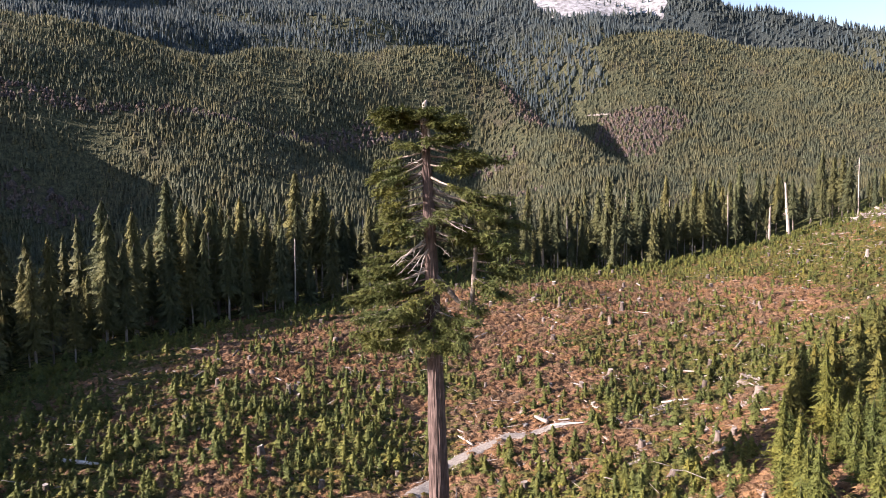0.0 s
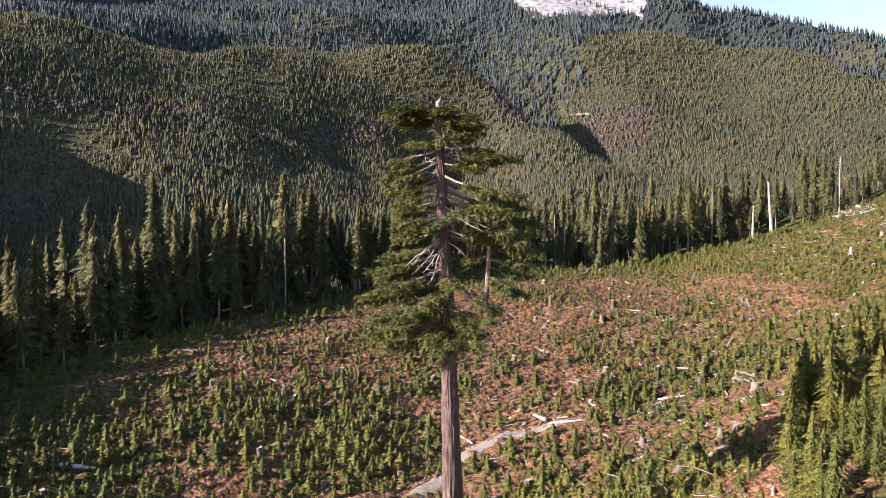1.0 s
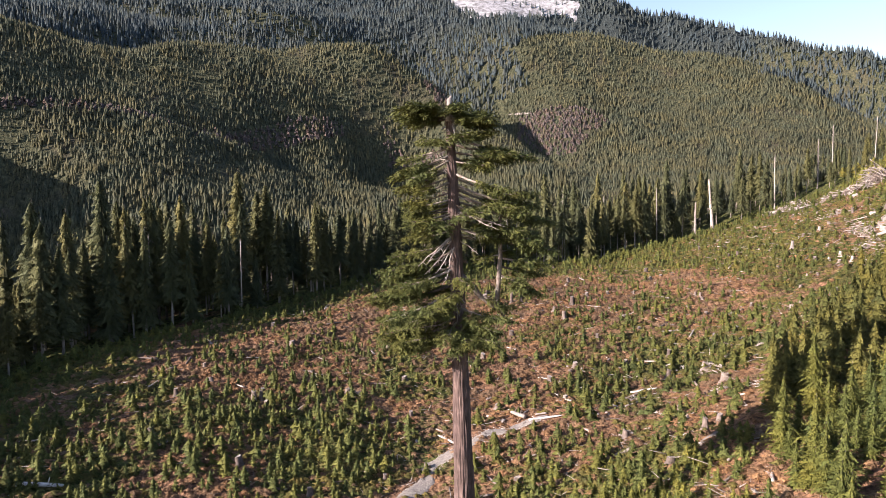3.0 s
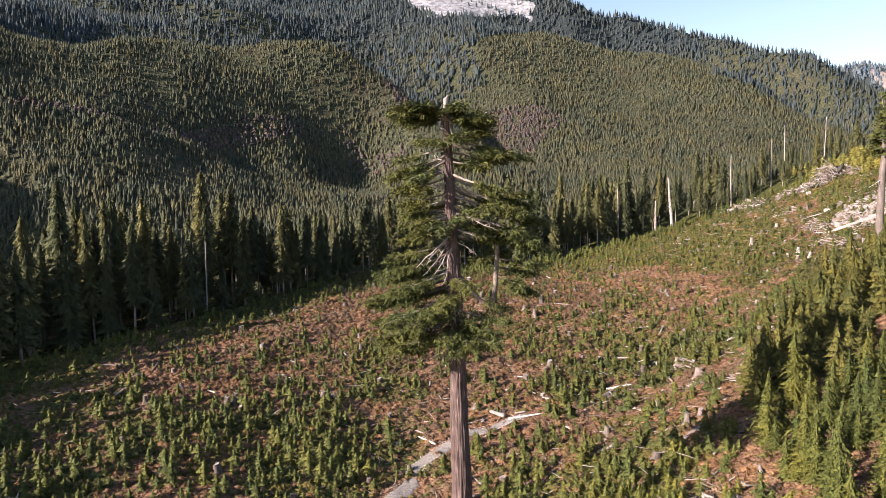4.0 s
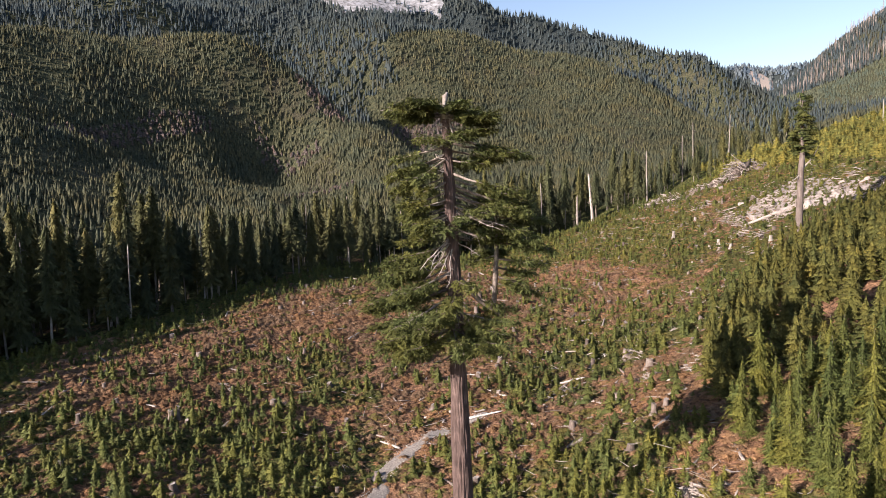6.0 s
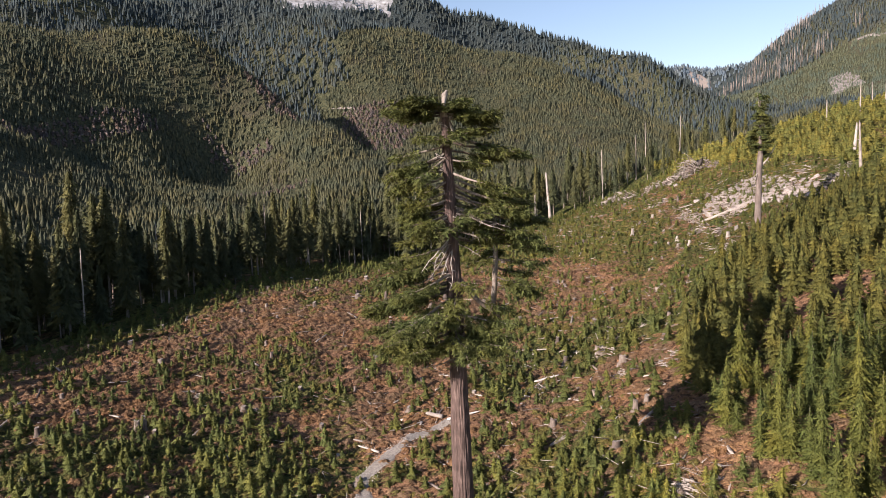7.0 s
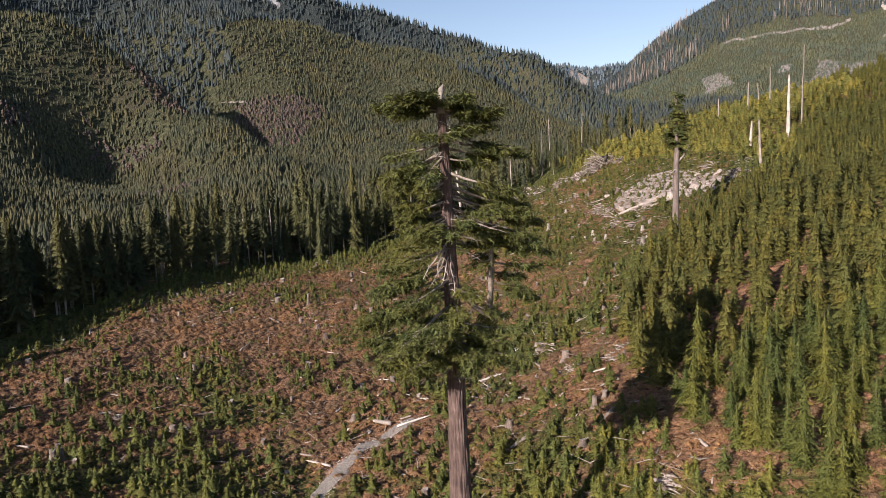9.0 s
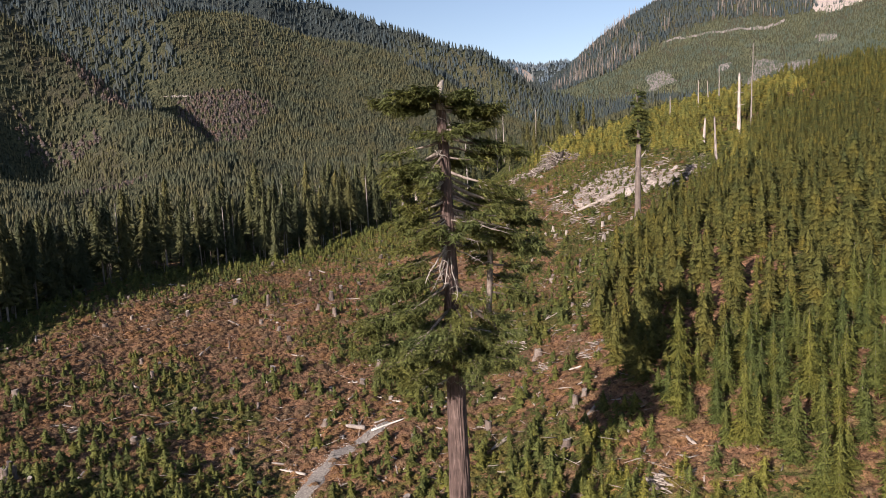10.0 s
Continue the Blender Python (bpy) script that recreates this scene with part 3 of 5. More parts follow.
def in_poly(p, poly):
    """Which points lie inside a polygon in plan."""
    poly = np.asarray(poly, float)
    inside = np.zeros(len(p), bool)
    for a, b in zip(poly, np.roll(poly, -1, 0)):
        cross = ((a[1] > p[:, 1]) != (b[1] > p[:, 1])) & (p[:, 0] < (b[0] - a[0]) * (p[:, 1] - a[1]) / (b[1] - a[1] + 1e-12) + a[0])
        inside ^= cross
    return inside


SNOW_FIELD = [(108, 965), (114, 888), (123, 861), (141, 845), (176, 845), (219, 866), (252, 878), (270, 864), (282, 878), (270, 905), (250, 950), (180, 975)]
BARE_TOP = [(900, 462), (928, 474), (990, 450), (1010, 330), (935, 320), (906, 385)]
TALL_F = [(730, 700), (742, 665), (785, 640), (829, 612), (852, 590), (878, 530), (898, 465), (905, 380), (1000, 350), (1100, 600), (1000, 1000), (760, 1000)]
ALDERS = [[(150, 672), (215, 660), (235, 640), (205, 622), (185, 600), (160, 612), (140, 640)],
          [(20, 470), (55, 462), (70, 478), (40, 492)], [(-270, 424), (-220, 440), (-168, 466), (-127, 480), (-127, 472), (-168, 456), (-222, 430), (-270, 414)],
          [(-127, 480), (-60, 540), (-20, 560), (-20, 548), (-58, 524), (-125, 470)], [(-250, 372), (-205, 378), (-190, 392), (-240, 392)],
          [(45, 600), (62, 575), (95, 556), (120, 545), (112, 560), (66, 596)], [(10, 575), (60, 556), (60, 545), (10, 560)]]

KNOB = [(165, 700), (160, 738), (213, 778), (264, 796), (312, 801), (408, 801), (434, 775), (460, 750), (490, 706), (400, 690), (200, 690)]

p = strew(-420, 1000, 300, 720, 2.05, rng)
b = bearing(p)
r = np.hypot(p[:, 0], p[:, 1])
ok = (b > -36) & (b < 73) & (r > 400) & ((r < 640) | ((p[:, 0] < 660) & (p[:, 1] < 700) & (r < 800) & (p[:, 0] > 130)))
p = p[ok]
bare = np.zeros(len(p), bool)
for poly in ALDERS:
    bare |= in_poly(p, poly)
thin = rng.random(len(p)) < 0.72
alder_spots = p[bare & thin]
p = p[~(bare & thin)]
zone = vnoise(p[:, 0] / 30, p[:, 1] / 30, 21)
p, zone = p[rng.random(len(p)) < 0.93 + 0.3 * zone], zone
zone = vnoise(p[:, 0] / 30, p[:, 1] / 30, 21)
H = rng.uniform(2.2, 5.4, len(p)) * (1 + 0.3 * zone)
woods("hill_woods", p, H, H * 0.2, 2, 4, M_HILL_WOODS, 3, "young olive-green conifer plantation covering the hillsides")

p = strew(-560, 1500, 420, 1500, 3.7, rng)
r = np.hypot(p[:, 0], p[:, 1])
b = bearing(p)
hillside = (r < 640) | ((p[:, 0] < 660) & (p[:, 1] < 700) & (r < 800) & (p[:, 0] > 130))
right = p[:, 0] > 655
knob = in_poly(p, KNOB)
p = p[(b > -38) & (b < 74) & ((r < 1220) | ((b > 38) & (b < 56) & (r < 1750))) & ~hillside & (~in_poly(p, SNOW_FIELD) | (rng.random(len(p)) < 0.05)) & ~knob & (~right | in_poly(p, TALL_F)) & ~in_poly(p, BARE_TOP)]
# the slopes that face away stay thinner
away = height(p[:, 0] * 1.02, p[:, 1] * 1.02) - height(p[:, 0], p[:, 1])
p = p[(away > -2.5) | (rng.random(len(p)) < 0.25)]
H = rng.uniform(5, 11, len(p))
woods("mountain_woods", p, H, H * 0.17, 2, 4, M_MOUNTAIN_WOODS, 4, "dark conifer forest on the mountain slopes, coloured haze-blue")
p = strew(165, 1100, 250, 820, 2.9, rng)
b = bearing(p)
r = np.hypot(p[:, 0], p[:, 1])
knob = in_poly(p, KNOB)
face = (p[:, 0] > 500) & (r > 640) & (p[:, 1] < 700) & ~in_poly(p, TALL_F) & ~in_poly(p, BARE_TOP) & (b < 76) & (r < 1150)
kp = p[knob]
H = rng.uniform(2.6, 6.0, len(kp))
woods("hill_woods", kp, H, H * 0.2, 2, 4, M_HILL_WOODS, 8, "young olive conifer plantation on the rounded hilltop")
p = p[face]
away = height(p[:, 0] * 1.02, p[:, 1] * 1.02) - height(p[:, 0], p[:, 1])
p = p[(away > -1.5) | (rng.random(len(p)) < 0.1)]
H = rng.uniform(2.4, 5.5, len(p))
woods("plantation_woods", p, H, H * 0.2, 2, 4, M_FACE_WOODS, 6, "low second-growth conifers on logged mountain faces")
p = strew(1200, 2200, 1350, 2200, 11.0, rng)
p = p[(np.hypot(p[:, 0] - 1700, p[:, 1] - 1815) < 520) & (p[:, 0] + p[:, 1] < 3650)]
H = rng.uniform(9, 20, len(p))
woods("far_ridge_woods", p, H, H * 0.3, 2, 6, M_FAR_WOODS, 7, "conifer forest in haze-blue colour on the ridge beyond the pass")
# standing grey trunks in the open old forest of the mountain
p = strew(700, 1050, 350, 800, 7.5, rng)
p = p[in_poly(p, TALL_F) & ~in_poly(p, BARE_TOP) & (vnoise(p[:, 0] / 40, p[:, 1] / 40, 61) > -0.25)]
poles = []
for i in range(10):
    hh = rng.uniform(15, 27)
    poles.append(tube(np.array([[0, 0, -1.0], [rng.normal(0, 0.2), rng.normal(0, 0.2), hh * 0.5], [rng.normal(0, 0.4), rng.normal(0, 0.4), hh]]), [0.55, 0.45, 0.2], 4))
stand("dead_trunks", poles, p, rng.uniform(0.5, 0.9, len(p)), rng, M_DEADWOOD, "bleached dead trunks standing in the mountain forest")
p = strew(-260, 420, 200, 470, 3.2, rng)
b = bearing(p)
d = p[:, 1] - edge_y(p[:, 0])
p = p[(d > 45) & (b > -40) & (b < 50) & (np.hypot(p[:, 0], p[:, 1]) < 420)]
H = rng.uniform(3.5, 8.5, len(p))
woods("valley_woods", p, H, H * 0.19, 3, 6, M_HILL_WOODS, 5, "mixed conifer woods on the valley floor")

# leafless alder thickets
bush = [mound_arrays(1.5, 3.0, 2, 8, 30 + i) for i in range(8)]
stand("alder_thicket", bush, alder_spots, rng.uniform(0.7, 1.3, len(alder_spots)), rng, M_BARE_TWIGS, "leafless mauve-brown alder thickets on the hillside", "thicket")

# ---- the old forest along the clearcut ----
OLD = "tall old-growth hemlock with ragged dark-green crown at the forest edge"
old = [conifer("old_tree", M_OLD_NEEDLES, OLD, "tree", "trees of the forest edge", M_BARK, 29 + 1.7 * i, 0.04 + 0.08 * (i % 4), 5.2 + 0.4 * (i % 4), 16, 5, 4, 100 + i, core=(30, 18, 0.46), hang=0.22, thick=0.06,
               gap=0.16 + 0.09 * (i % 3), lift=0.0, droop=0.2, width=0.3, power=0.6, trunk_r=0.4, fat=0.36, tips=(0.2, 1.1)) for i in range(8)]
spots = scatter(-260, 285, -20, 390, 6.4, rng)
d = spots[:, 1] - edge_y(spots[:, 0])
b = bearing(spots)
keep = (d > 0) & (d < np.where(spots[:, 0] < -85, 150, 62)) & (b > -80) & (rng.random(len(spots)) < np.where(d < 26, 0.92, 0.7))
keep &= (spots[:, 0] < 150) | (rng.random(len(spots)) < 0.7)
spots, d, b = spots[keep], d[keep], b[keep]
order = np.argsort(d + np.where(b < -36, 80, 0))
spots = spots[order]
sc = rng.uniform(0.45, 1.12, len(spots))
sc = np.where(spots[:, 0] > -40, sc * 0.88, np.maximum(sc, 0.62) * 1.06)
sc = np.where(spots[:, 0] > 150, sc * 0.88, sc)
sc = np.where(spots[:, 0] > 200, sc * 0.62, sc)
# trees out of view to the left made taller, to shade the clearcut edge
sc = np.where(bearing(spots) < -36, rng.uniform(1.0, 1.3, len(spots)), sc)
plant(old, spots[:300], sc[:300], rng, 1.5)
low = [join(conifer_arrays(29 + 2 * i, 0.06, 5.6, 9, 5, 2, 160 + i, core=(15, 14, 0.52), hang=0.22, thick=0.08, trunk_sides=4, width=0.3, power=0.62, droop=0.2, fat=0.36, tips=(0.2, 1.1))) for i in range(4)]
stand("old_forest", low, spots[300:], sc[300:], rng, M_OLD_STAND, "dark conifer forest behind the forest edge")

# ---- the young stand on the slope ----
YOUNG = "dense young bright-green fir on the replanted slope"
young = [conifer("young_fir", M_YOUNG_NEEDLES, YOUNG, "tree", "young firs of the slope", M_BARK, 6.2 + 0.8 * i, 0.0, 2.15 + 0.15 * i, 16, 6, 4, 200 + i, core=(20, 14, 0.46), hang=0.15, thick=0.07,
                 gap=0.06, lift=0.22, droop=0.22, power=0.85, width=0.34, tips=(0.1, 0.9)) for i in range(8)]
Y_EDGE = np.array([(12, 20), (31, 64), (39, 80), (47, 95), (58, 113), (71, 129), (95, 143), (121, 153), (140, 160), (154, 160), (170, 158), (187, 164), (195, 186), (198, 215), (203, 245), (209, 285), (225, 318), (260, 338), (350, 348)], float)
spots = scatter(15, 350, 20, 345, 3.3, rng)
lim = np.interp(spots[:, 0], Y_EDGE[:, 0], Y_EDGE[:, 1])
r = np.hypot(spots[:, 0] + 20, spots[:, 1] - 10)
keep = (spots[:, 1] < lim) & (r < 400) & (bearing(spots) < 80) & (r > 50)
# a gap with slash near the giant fir's shadow
keep &= ~in_poly(spots, [(18, 66), (26, 68), (30, 78), (38, 90), (34, 97), (18, 90)])
keep &= rng.random(len(spots)) < 0.95
spots, r = spots[keep], r[keep]
spots = spots[np.argsort(r)]
sc = rng.uniform(0.5, 1.2, len(spots)) * (1 - 0.2 * smooth(160, 260, np.hypot(spots[:, 0], spots[:, 1])))
plant(young, spots[:300], sc[:300], rng, 1.0)
low = [conifer_arrays(6.2 + 0.95 * i, 0.0, 2.2 + 0.16 * i, 7, 5, 1, 260 + i, core=(9, 12, 0.58), hang=0.12, thick=0.09, gap=0.05, lift=0.22, droop=0.22, trunk_sides=3, width=0.38, power=0.9, tips=(0.0, 0.7))[1] for i in range(6)]
far_spots, far_sc = spots[300:], sc[300:]
gold = (far_spots[:, 0] > 165) & (far_spots[:, 1] > 150 + 0.35 * (far_spots[:, 0] - 165) + 14 * vnoise(far_spots[:, 0] / 25, far_spots[:, 1] / 25, 71))
stand("young_stand", low, far_spots[~gold], far_sc[~gold], rng, M_YOUNG_STAND, "young olive and golden-green firs covering the slope")
round_ones = [conifer_arrays(4.4 + 0.6 * i, 0.0, 2.4 + 0.22 * i, 8, 5, 1, 280 + i, core=(6, 12, 0.6), hang=0.05, thick=0.1, gap=0.1, lift=0.3, droop=0.2, trunk_sides=3, width=0.42, power=0.55, tips=(-0.1, 0.6))[1] for i in range(6)]
stand("golden_stand", round_ones, far_spots[gold], far_sc[gold], rng, M_GOLD_STAND, "bushy golden-green young conifers on the knoll")

# ---- the lone giant fir ----
def limb_path(base, az, L, rise, curl, rng, steps=8, wander=0.06):
    s = np.linspace(0, 1, steps)
    a = radians(az) + np.cumsum(rng.normal(0, wander, steps))
    p = np.zeros((steps, 3))
    p[:, 0], p[:, 1] = np.cumsum(np.cos(a)) * L / (steps - 1), np.cumsum(np.sin(a)) * L / (steps - 1)
    p -= p[0]
    p[:, 2] = L * (rise * s + curl * s ** 2) + np.cumsum(rng.normal(0, 0.08 * wander * L, steps)) * (s > 0)
    return p + base


def boughs(path, rng, start=0.28, density=3.4, reach=1.0, spray=0.72):
    """Side twigs and needle sprays along the outer part of a limb: twig tubes, spray triangles."""
    seg = np.linalg.norm(np.diff(path, axis=0), axis=1)
    L = seg.sum()
    u = np.concatenate([[0], np.cumsum(seg)]) / L
    n = max(4, int(L * density * (1 - start)))
    tw, bs, ws, Ls = [], [], [], []
    for i in range(n + 1):
        s = start + (1 - start) * (i / n) ** 0.9
        b = np.array([np.interp(s, u, path[:, k]) for k in range(3)])
        t = np.array([np.interp(min(s + 0.05, 1), u, path[:, k]) for k in range(3)]) - np.array([np.interp(s - 0.05, u, path[:, k]) for k in range(3)])
        t /= np.linalg.norm(t)
        side = np.array([-t[1], t[0], 0])
        side /= max(np.linalg.norm(side), 1e-6)
        sg = 1 if i % 2 else -1
        mixv = rng.uniform(0.5, 1.3) * (0.0 if i == n else 1.0)
        w = t + side * sg * mixv + np.array([0, 0, rng.uniform(-0.25, 0.3)])
        w /= np.linalg.norm(w)
        bl = reach * rng.uniform(0.6, 1.25) * (0.75 + 0.2 * L * (1 - s) ** 0.7)
        bl = min(bl, 2.9)
        tip = b + w * bl + np.array([0, 0, -0.12 * bl])
        tw.append(tube(np.array([b, (b + tip) / 2 + np.array([0, 0, 0.04 * bl]), tip]), np.array([0.035, 0.025, 0.008]), 3, cap=False))
        k = max(8, int(bl * 19))
        for j in range(k):
            f = 0.15 + 0.85 * j / (k - 1)
            q = b + (tip - b) * f + rng.normal(0, 1, 3) * np.array([0.1, 0.1, 0.2])
            sd = np.array([-w[1], w[0], 0.0])
            way = w * rng.uniform(0.5, 1.2) + sd * (1 if j % 2 else -1) * rng.uniform(0.3, 1.2) + np.array([0, 0, rng.uniform(-0.75, 0.6)])
            bs.append(q)
            ws.append(way)
            Ls.append(spray * rng.uniform(0.6, 1.3))
    V, F = fronds(np.array(bs), np.array(ws), np.array(Ls), np.array(Ls) * 0.4, 0.2, 4, rng, 0.6, 0.34, 0.13, (-0.1, 0.7))
    return join(tw), (V, F)


def add_limb(parent, base, az, L, rise, curl, rng, r0=None, live=True, bark=None, start=0.28, density=3.4, reach=1.0):
    path = limb_path(np.asarray(base, float), az, L, rise, curl, rng, 8, 0.08 if live else 0.22)
    r0 = r0 or 0.05 + 0.018 * L
    rad = r0 * np.linspace(1, 0.12, len(path)) ** 0.8
    wood = tube(path, rad, 6, rng, 0.08)
    if not live:
        parts = [wood]
        for i in range(int(L * 2.2)):
            s = rng.uniform(0.25, 0.95)
            b = path[int(s * (len(path) - 1))]
            w = np.array([rng.normal(0, 1), rng.normal(0, 1), rng.normal(-0.2, 0.6)])
            w /= np.linalg.norm(w)
            l = rng.uniform(0.3, 1.0)
            parts.append(tube(np.array([b, b + w * l * 0.6, b + w * l + np.array([0, 0, -0.25 * l])]), np.array([0.45, 0.3, 0.08]) * r0, 4))
        ob = mesh_part("dead_branch", *join(parts), M_DEADWOOD, parent, "bleached bare dead branch")
        return ob
    twigs, needles = boughs(path, rng, start, density, reach)
    ob = mesh_part("limb", *join([wood, twigs]), bark or M_LIMB, parent)
    mesh_part("needles", *needles, M_DOUG_NEEDLES, ob)
    return ob


M_LIMB = woody("limb_bark", (0.045, 0.033, 0.026), (0.15, 0.12, 0.097), (0.4, 0.35, 0.3), 4.0, 2.0)

# limbs: height on the trunk, bearing (0 = +x, 90 = +y), length, rise, curl
CROWN_TOP = [(69.8, 175, 6.2, 0.08, 0.03), (69.5, 143, 6.8, 0.05, 0.03), (70.0, 215, 5.0, 0.06, 0.05), (70.2, 100, 4.0, 0.1, 0.02),
             (69.9, 258, 4.2, 0.05, 0.05), (69.4, 318, 6.4, -0.06, 0.05), (69.8, 350, 4.2, 0.02, 0.03), (69.7, 40, 4.0, 0.05, 0.05),
             (70.3, 190, 3.4, 0.12, 0.0), (70.2, 300, 2.6, 0.1, 0.0), (69.2, 160, 5.4, -0.05, 0.05), (69.0, 335, 5.6, -0.12, 0.05),
             (67.2, 345, 5.3, 0.05, 0.0), (67.0, 290, 3.6, 0.0, 0.05), (67.3, 20, 4.0, 0.03, 0.0)]
CROWN_MID = [(66.4, 190, 3.4, 0.08, 0.0), (66.2, 235, 3.0, 0.05, 0.05), (65.2, 185, 7.0, -0.5, 0.12), (64.8, 165, 6.2, -0.42, 0.12),
             (64.6, 205, 6.4, -0.5, 0.15), (63.8, 150, 5.6, -0.42, 0.12), (67.4, 350, 9.6, -0.42, 0.1), (66.3, 335, 8.0, -0.3, 0.1),
             (65.6, 10, 7.2, -0.25, 0.1), (64.8, 28, 6.2, -0.3, 0.1), (65.0, 60, 5.0, -0.25, 0.1), (64.4, 312, 4.6, -0.25, 0.1)]
CROWN_LEFT = [(66.0, 176, 6.2, -0.36, 0.14), (65.0, 196, 5.4, -0.45, 0.12), (63.4, 186, 6.6, -0.48, 0.14), (62.6, 168, 6.0, -0.4, 0.12), (62.0, 214, 5.0, -0.42, 0.14), (60.8, 178, 5.6, -0.36, 0.12),
              (59.9, 198, 5.2, -0.3, 0.1), (59.0, 162, 5.8, -0.3, 0.1), (58.2, 200, 6.0, -0.28, 0.1), (63.0, 340, 7.4, -0.4, 0.12), (62.4, 5, 8.4, -0.42, 0.12), (58.8, 352, 8.8, -0.45, 0.15), (57.8, 12, 8.0, -0.4, 0.12)]
CROWN_RIGHT = [(61.8, 350, 10.4, -0.6, 0.3), (61.2, 15, 8.5, -0.45, 0.25), (60.6, 335, 8.2, -0.45, 0.2), (59.8, 35, 7.0, -0.35, 0.15),
               (59.2, 300, 5.0, -0.35, 0.15), (60.0, 80, 5.0, -0.25, 0.1), (59.6, 120, 5.0, -0.25, 0.1), (58.4, 180, 5.0, -0.15, 0.05),
               (57.9, 215, 4.6, -0.2, 0.1), (57.6, 150, 5.2, -0.2, 0.1), (56.9, 195, 5.6, -0.28, 0.12), (57.1, 242, 4.4, -0.2, 0.1),
               (58.0, 268, 3.6, -0.2, 0.1), (56.5, 345, 6.5, -0.35, 0.15), (55.5, 20, 6.0, -0.3, 0.15), (56.2, 165, 5.8, -0.3, 0.12)]
CROWN_LOW = [(54.6, 172, 8.0, -0.35, 0.1), (53.6, 190, 9.0, -0.38, 0.12), (52.6, 155, 9.0, -0.38, 0.12), (51.6, 206, 8.6, -0.36, 0.12),
             (50.6, 181, 10.6, -0.34, 0.12), (49.6, 166, 10.2, -0.36, 0.12), (48.6, 196, 10.5, -0.34, 0.12), (47.6, 217, 8.6, -0.32, 0.12),
             (46.9, 176, 10.4, -0.34, 0.12), (46.0, 152, 8.6, -0.36, 0.12), (45.3, 190, 10.0, -0.32, 0.12), (44.4, 232, 7.2, -0.24, 0.1),
             (43.7, 170, 9.2, -0.26, 0.1), (42.9, 206, 8.4, -0.26, 0.1), (42.2, 186, 8.2, -0.22, 0.1), (41.6, 160, 7.0, -0.22, 0.1), (48.0, 235, 7.0, -0.3, 0.1)]
CROWN_SKIRT = [(46.6, 300, 7.6, -0.24, 0.1), (45.1, 285, 6.6, -0.22, 0.1), (44.0, 315, 6.0, -0.18, 0.08), (43.3, 292, 8.0, -0.18, 0.08),
               (42.5, 325, 4.6, -0.14, 0.08), (43.6, 256, 7.2, -0.22, 0.1), (41.5, 272, 5.2, -0.12, 0.08), (50.0, 110, 7.0, -0.34, 0.1),
               (47.0, 90, 6.6, -0.34, 0.1), (44.6, 122, 7.0, -0.3, 0.1), (49.0, 252, 5.6, -0.28, 0.1), (42.3, 305, 6.5, -0.16, 0.08), (50.6, 275, 4.0, -0.3, 0.1)]
STEM_LIMBS = [(60.4, 0, 3.4, -0.1, 0.05), (59.6, 60, 3.4, -0.1, 0.05), (58.6, 300, 4.0, -0.15, 0.05), (57.6, 350, 5.0, -0.15, 0.05), (57.0, 180, 3.0, -0.1, 0.0),
              (56.0, 30, 5.0, -0.2, 0.08), (55.6, 320, 4.4, -0.2, 0.08), (54.6, 0, 5.4, -0.22, 0.08), (53.6, 70, 4.0, -0.2, 0.05), (52.6, 342, 5.0, -0.25, 0.08),
              (51.6, 20, 4.6, -0.3, 0.08), (50.6, 302, 3.6, -0.3, 0.08), (49.6, 350, 4.2, -0.3, 0.08), (56.6, 240, 3.0, -0.2, 0.05), (53.0, 200, 2.4, -0.2, 0.05)]
DEAD = [(65.2, 198, 2.6, -0.5, 0.2), (62.9, 192, 2.2, 0.1, 0.1), (62.1, 203, 2.2, -0.45, 0.2), (61.4, 182, 1.7, -0.3, 0.0), (60.8, 196, 1.6, 0.0, 0.1),
        (60.1, 204, 1.3, 0.1, -0.3), (55.9, 200, 5.2, -0.85, 0.1), (55.7, 186, 5.6, -0.7, 0.1), (55.4, 216, 4.6, -1.05, 0.1), (55.0, 232, 4.2, -1.3, 0.1),
        (54.6, 207, 3.6, -0.95, 0.1), (56.4, 342, 4.2, -0.35, 0.05), (55.9, 352, 5.2, -0.4, 0.05), (55.2, 332, 3.6, -0.6, 0.05), (48.4, 292, 2.0, -1.1, -0.2)]
DEAD_LOW = [(48.3, 312, 2.4, -0.5, -0.2), (48.1, 272, 2.2, -1.6, 0.2), (41.3, 196, 4.6, -0.2, 0.05), (41.0, 214, 3.6, -0.15, 0.1), (69.1, 344, 4.2, 0.12, -0.05),
            (68.9, 320, 5.4, 0.05, 0.0), (68.6, 200, 1.4, -0.3, 0.0), (67.8, 190, 1.0, 0.2, 0.0), (40.2, 300, 2.2, -0.1, 0.1), (57.5, 5, 7.5, -0.35, 0.05), (58.5, 345, 6.5, -0.4, 0.05),
            (49.0, 300, 3.0, -0.9, 0.1), (60.4, 352, 8.0, -0.45, 0.12), (59.0, 338, 7.0, -0.6, 0.2), (63.6, 200, 3.0, -0.6, 0.1), (58.2, 195, 3.4, -0.5, 0.1), (52.2, 195, 6.5, -0.4, 0.05), (46.0, 205, 6.0, -0.3, 0.05)]


def giant_trunk_at(z):
    return np.array([-1.264 - 0.0254 * (z - 45) - 0.000322 * (z - 45) ** 2, 84.72 - 0.022 * (z - 45), z])


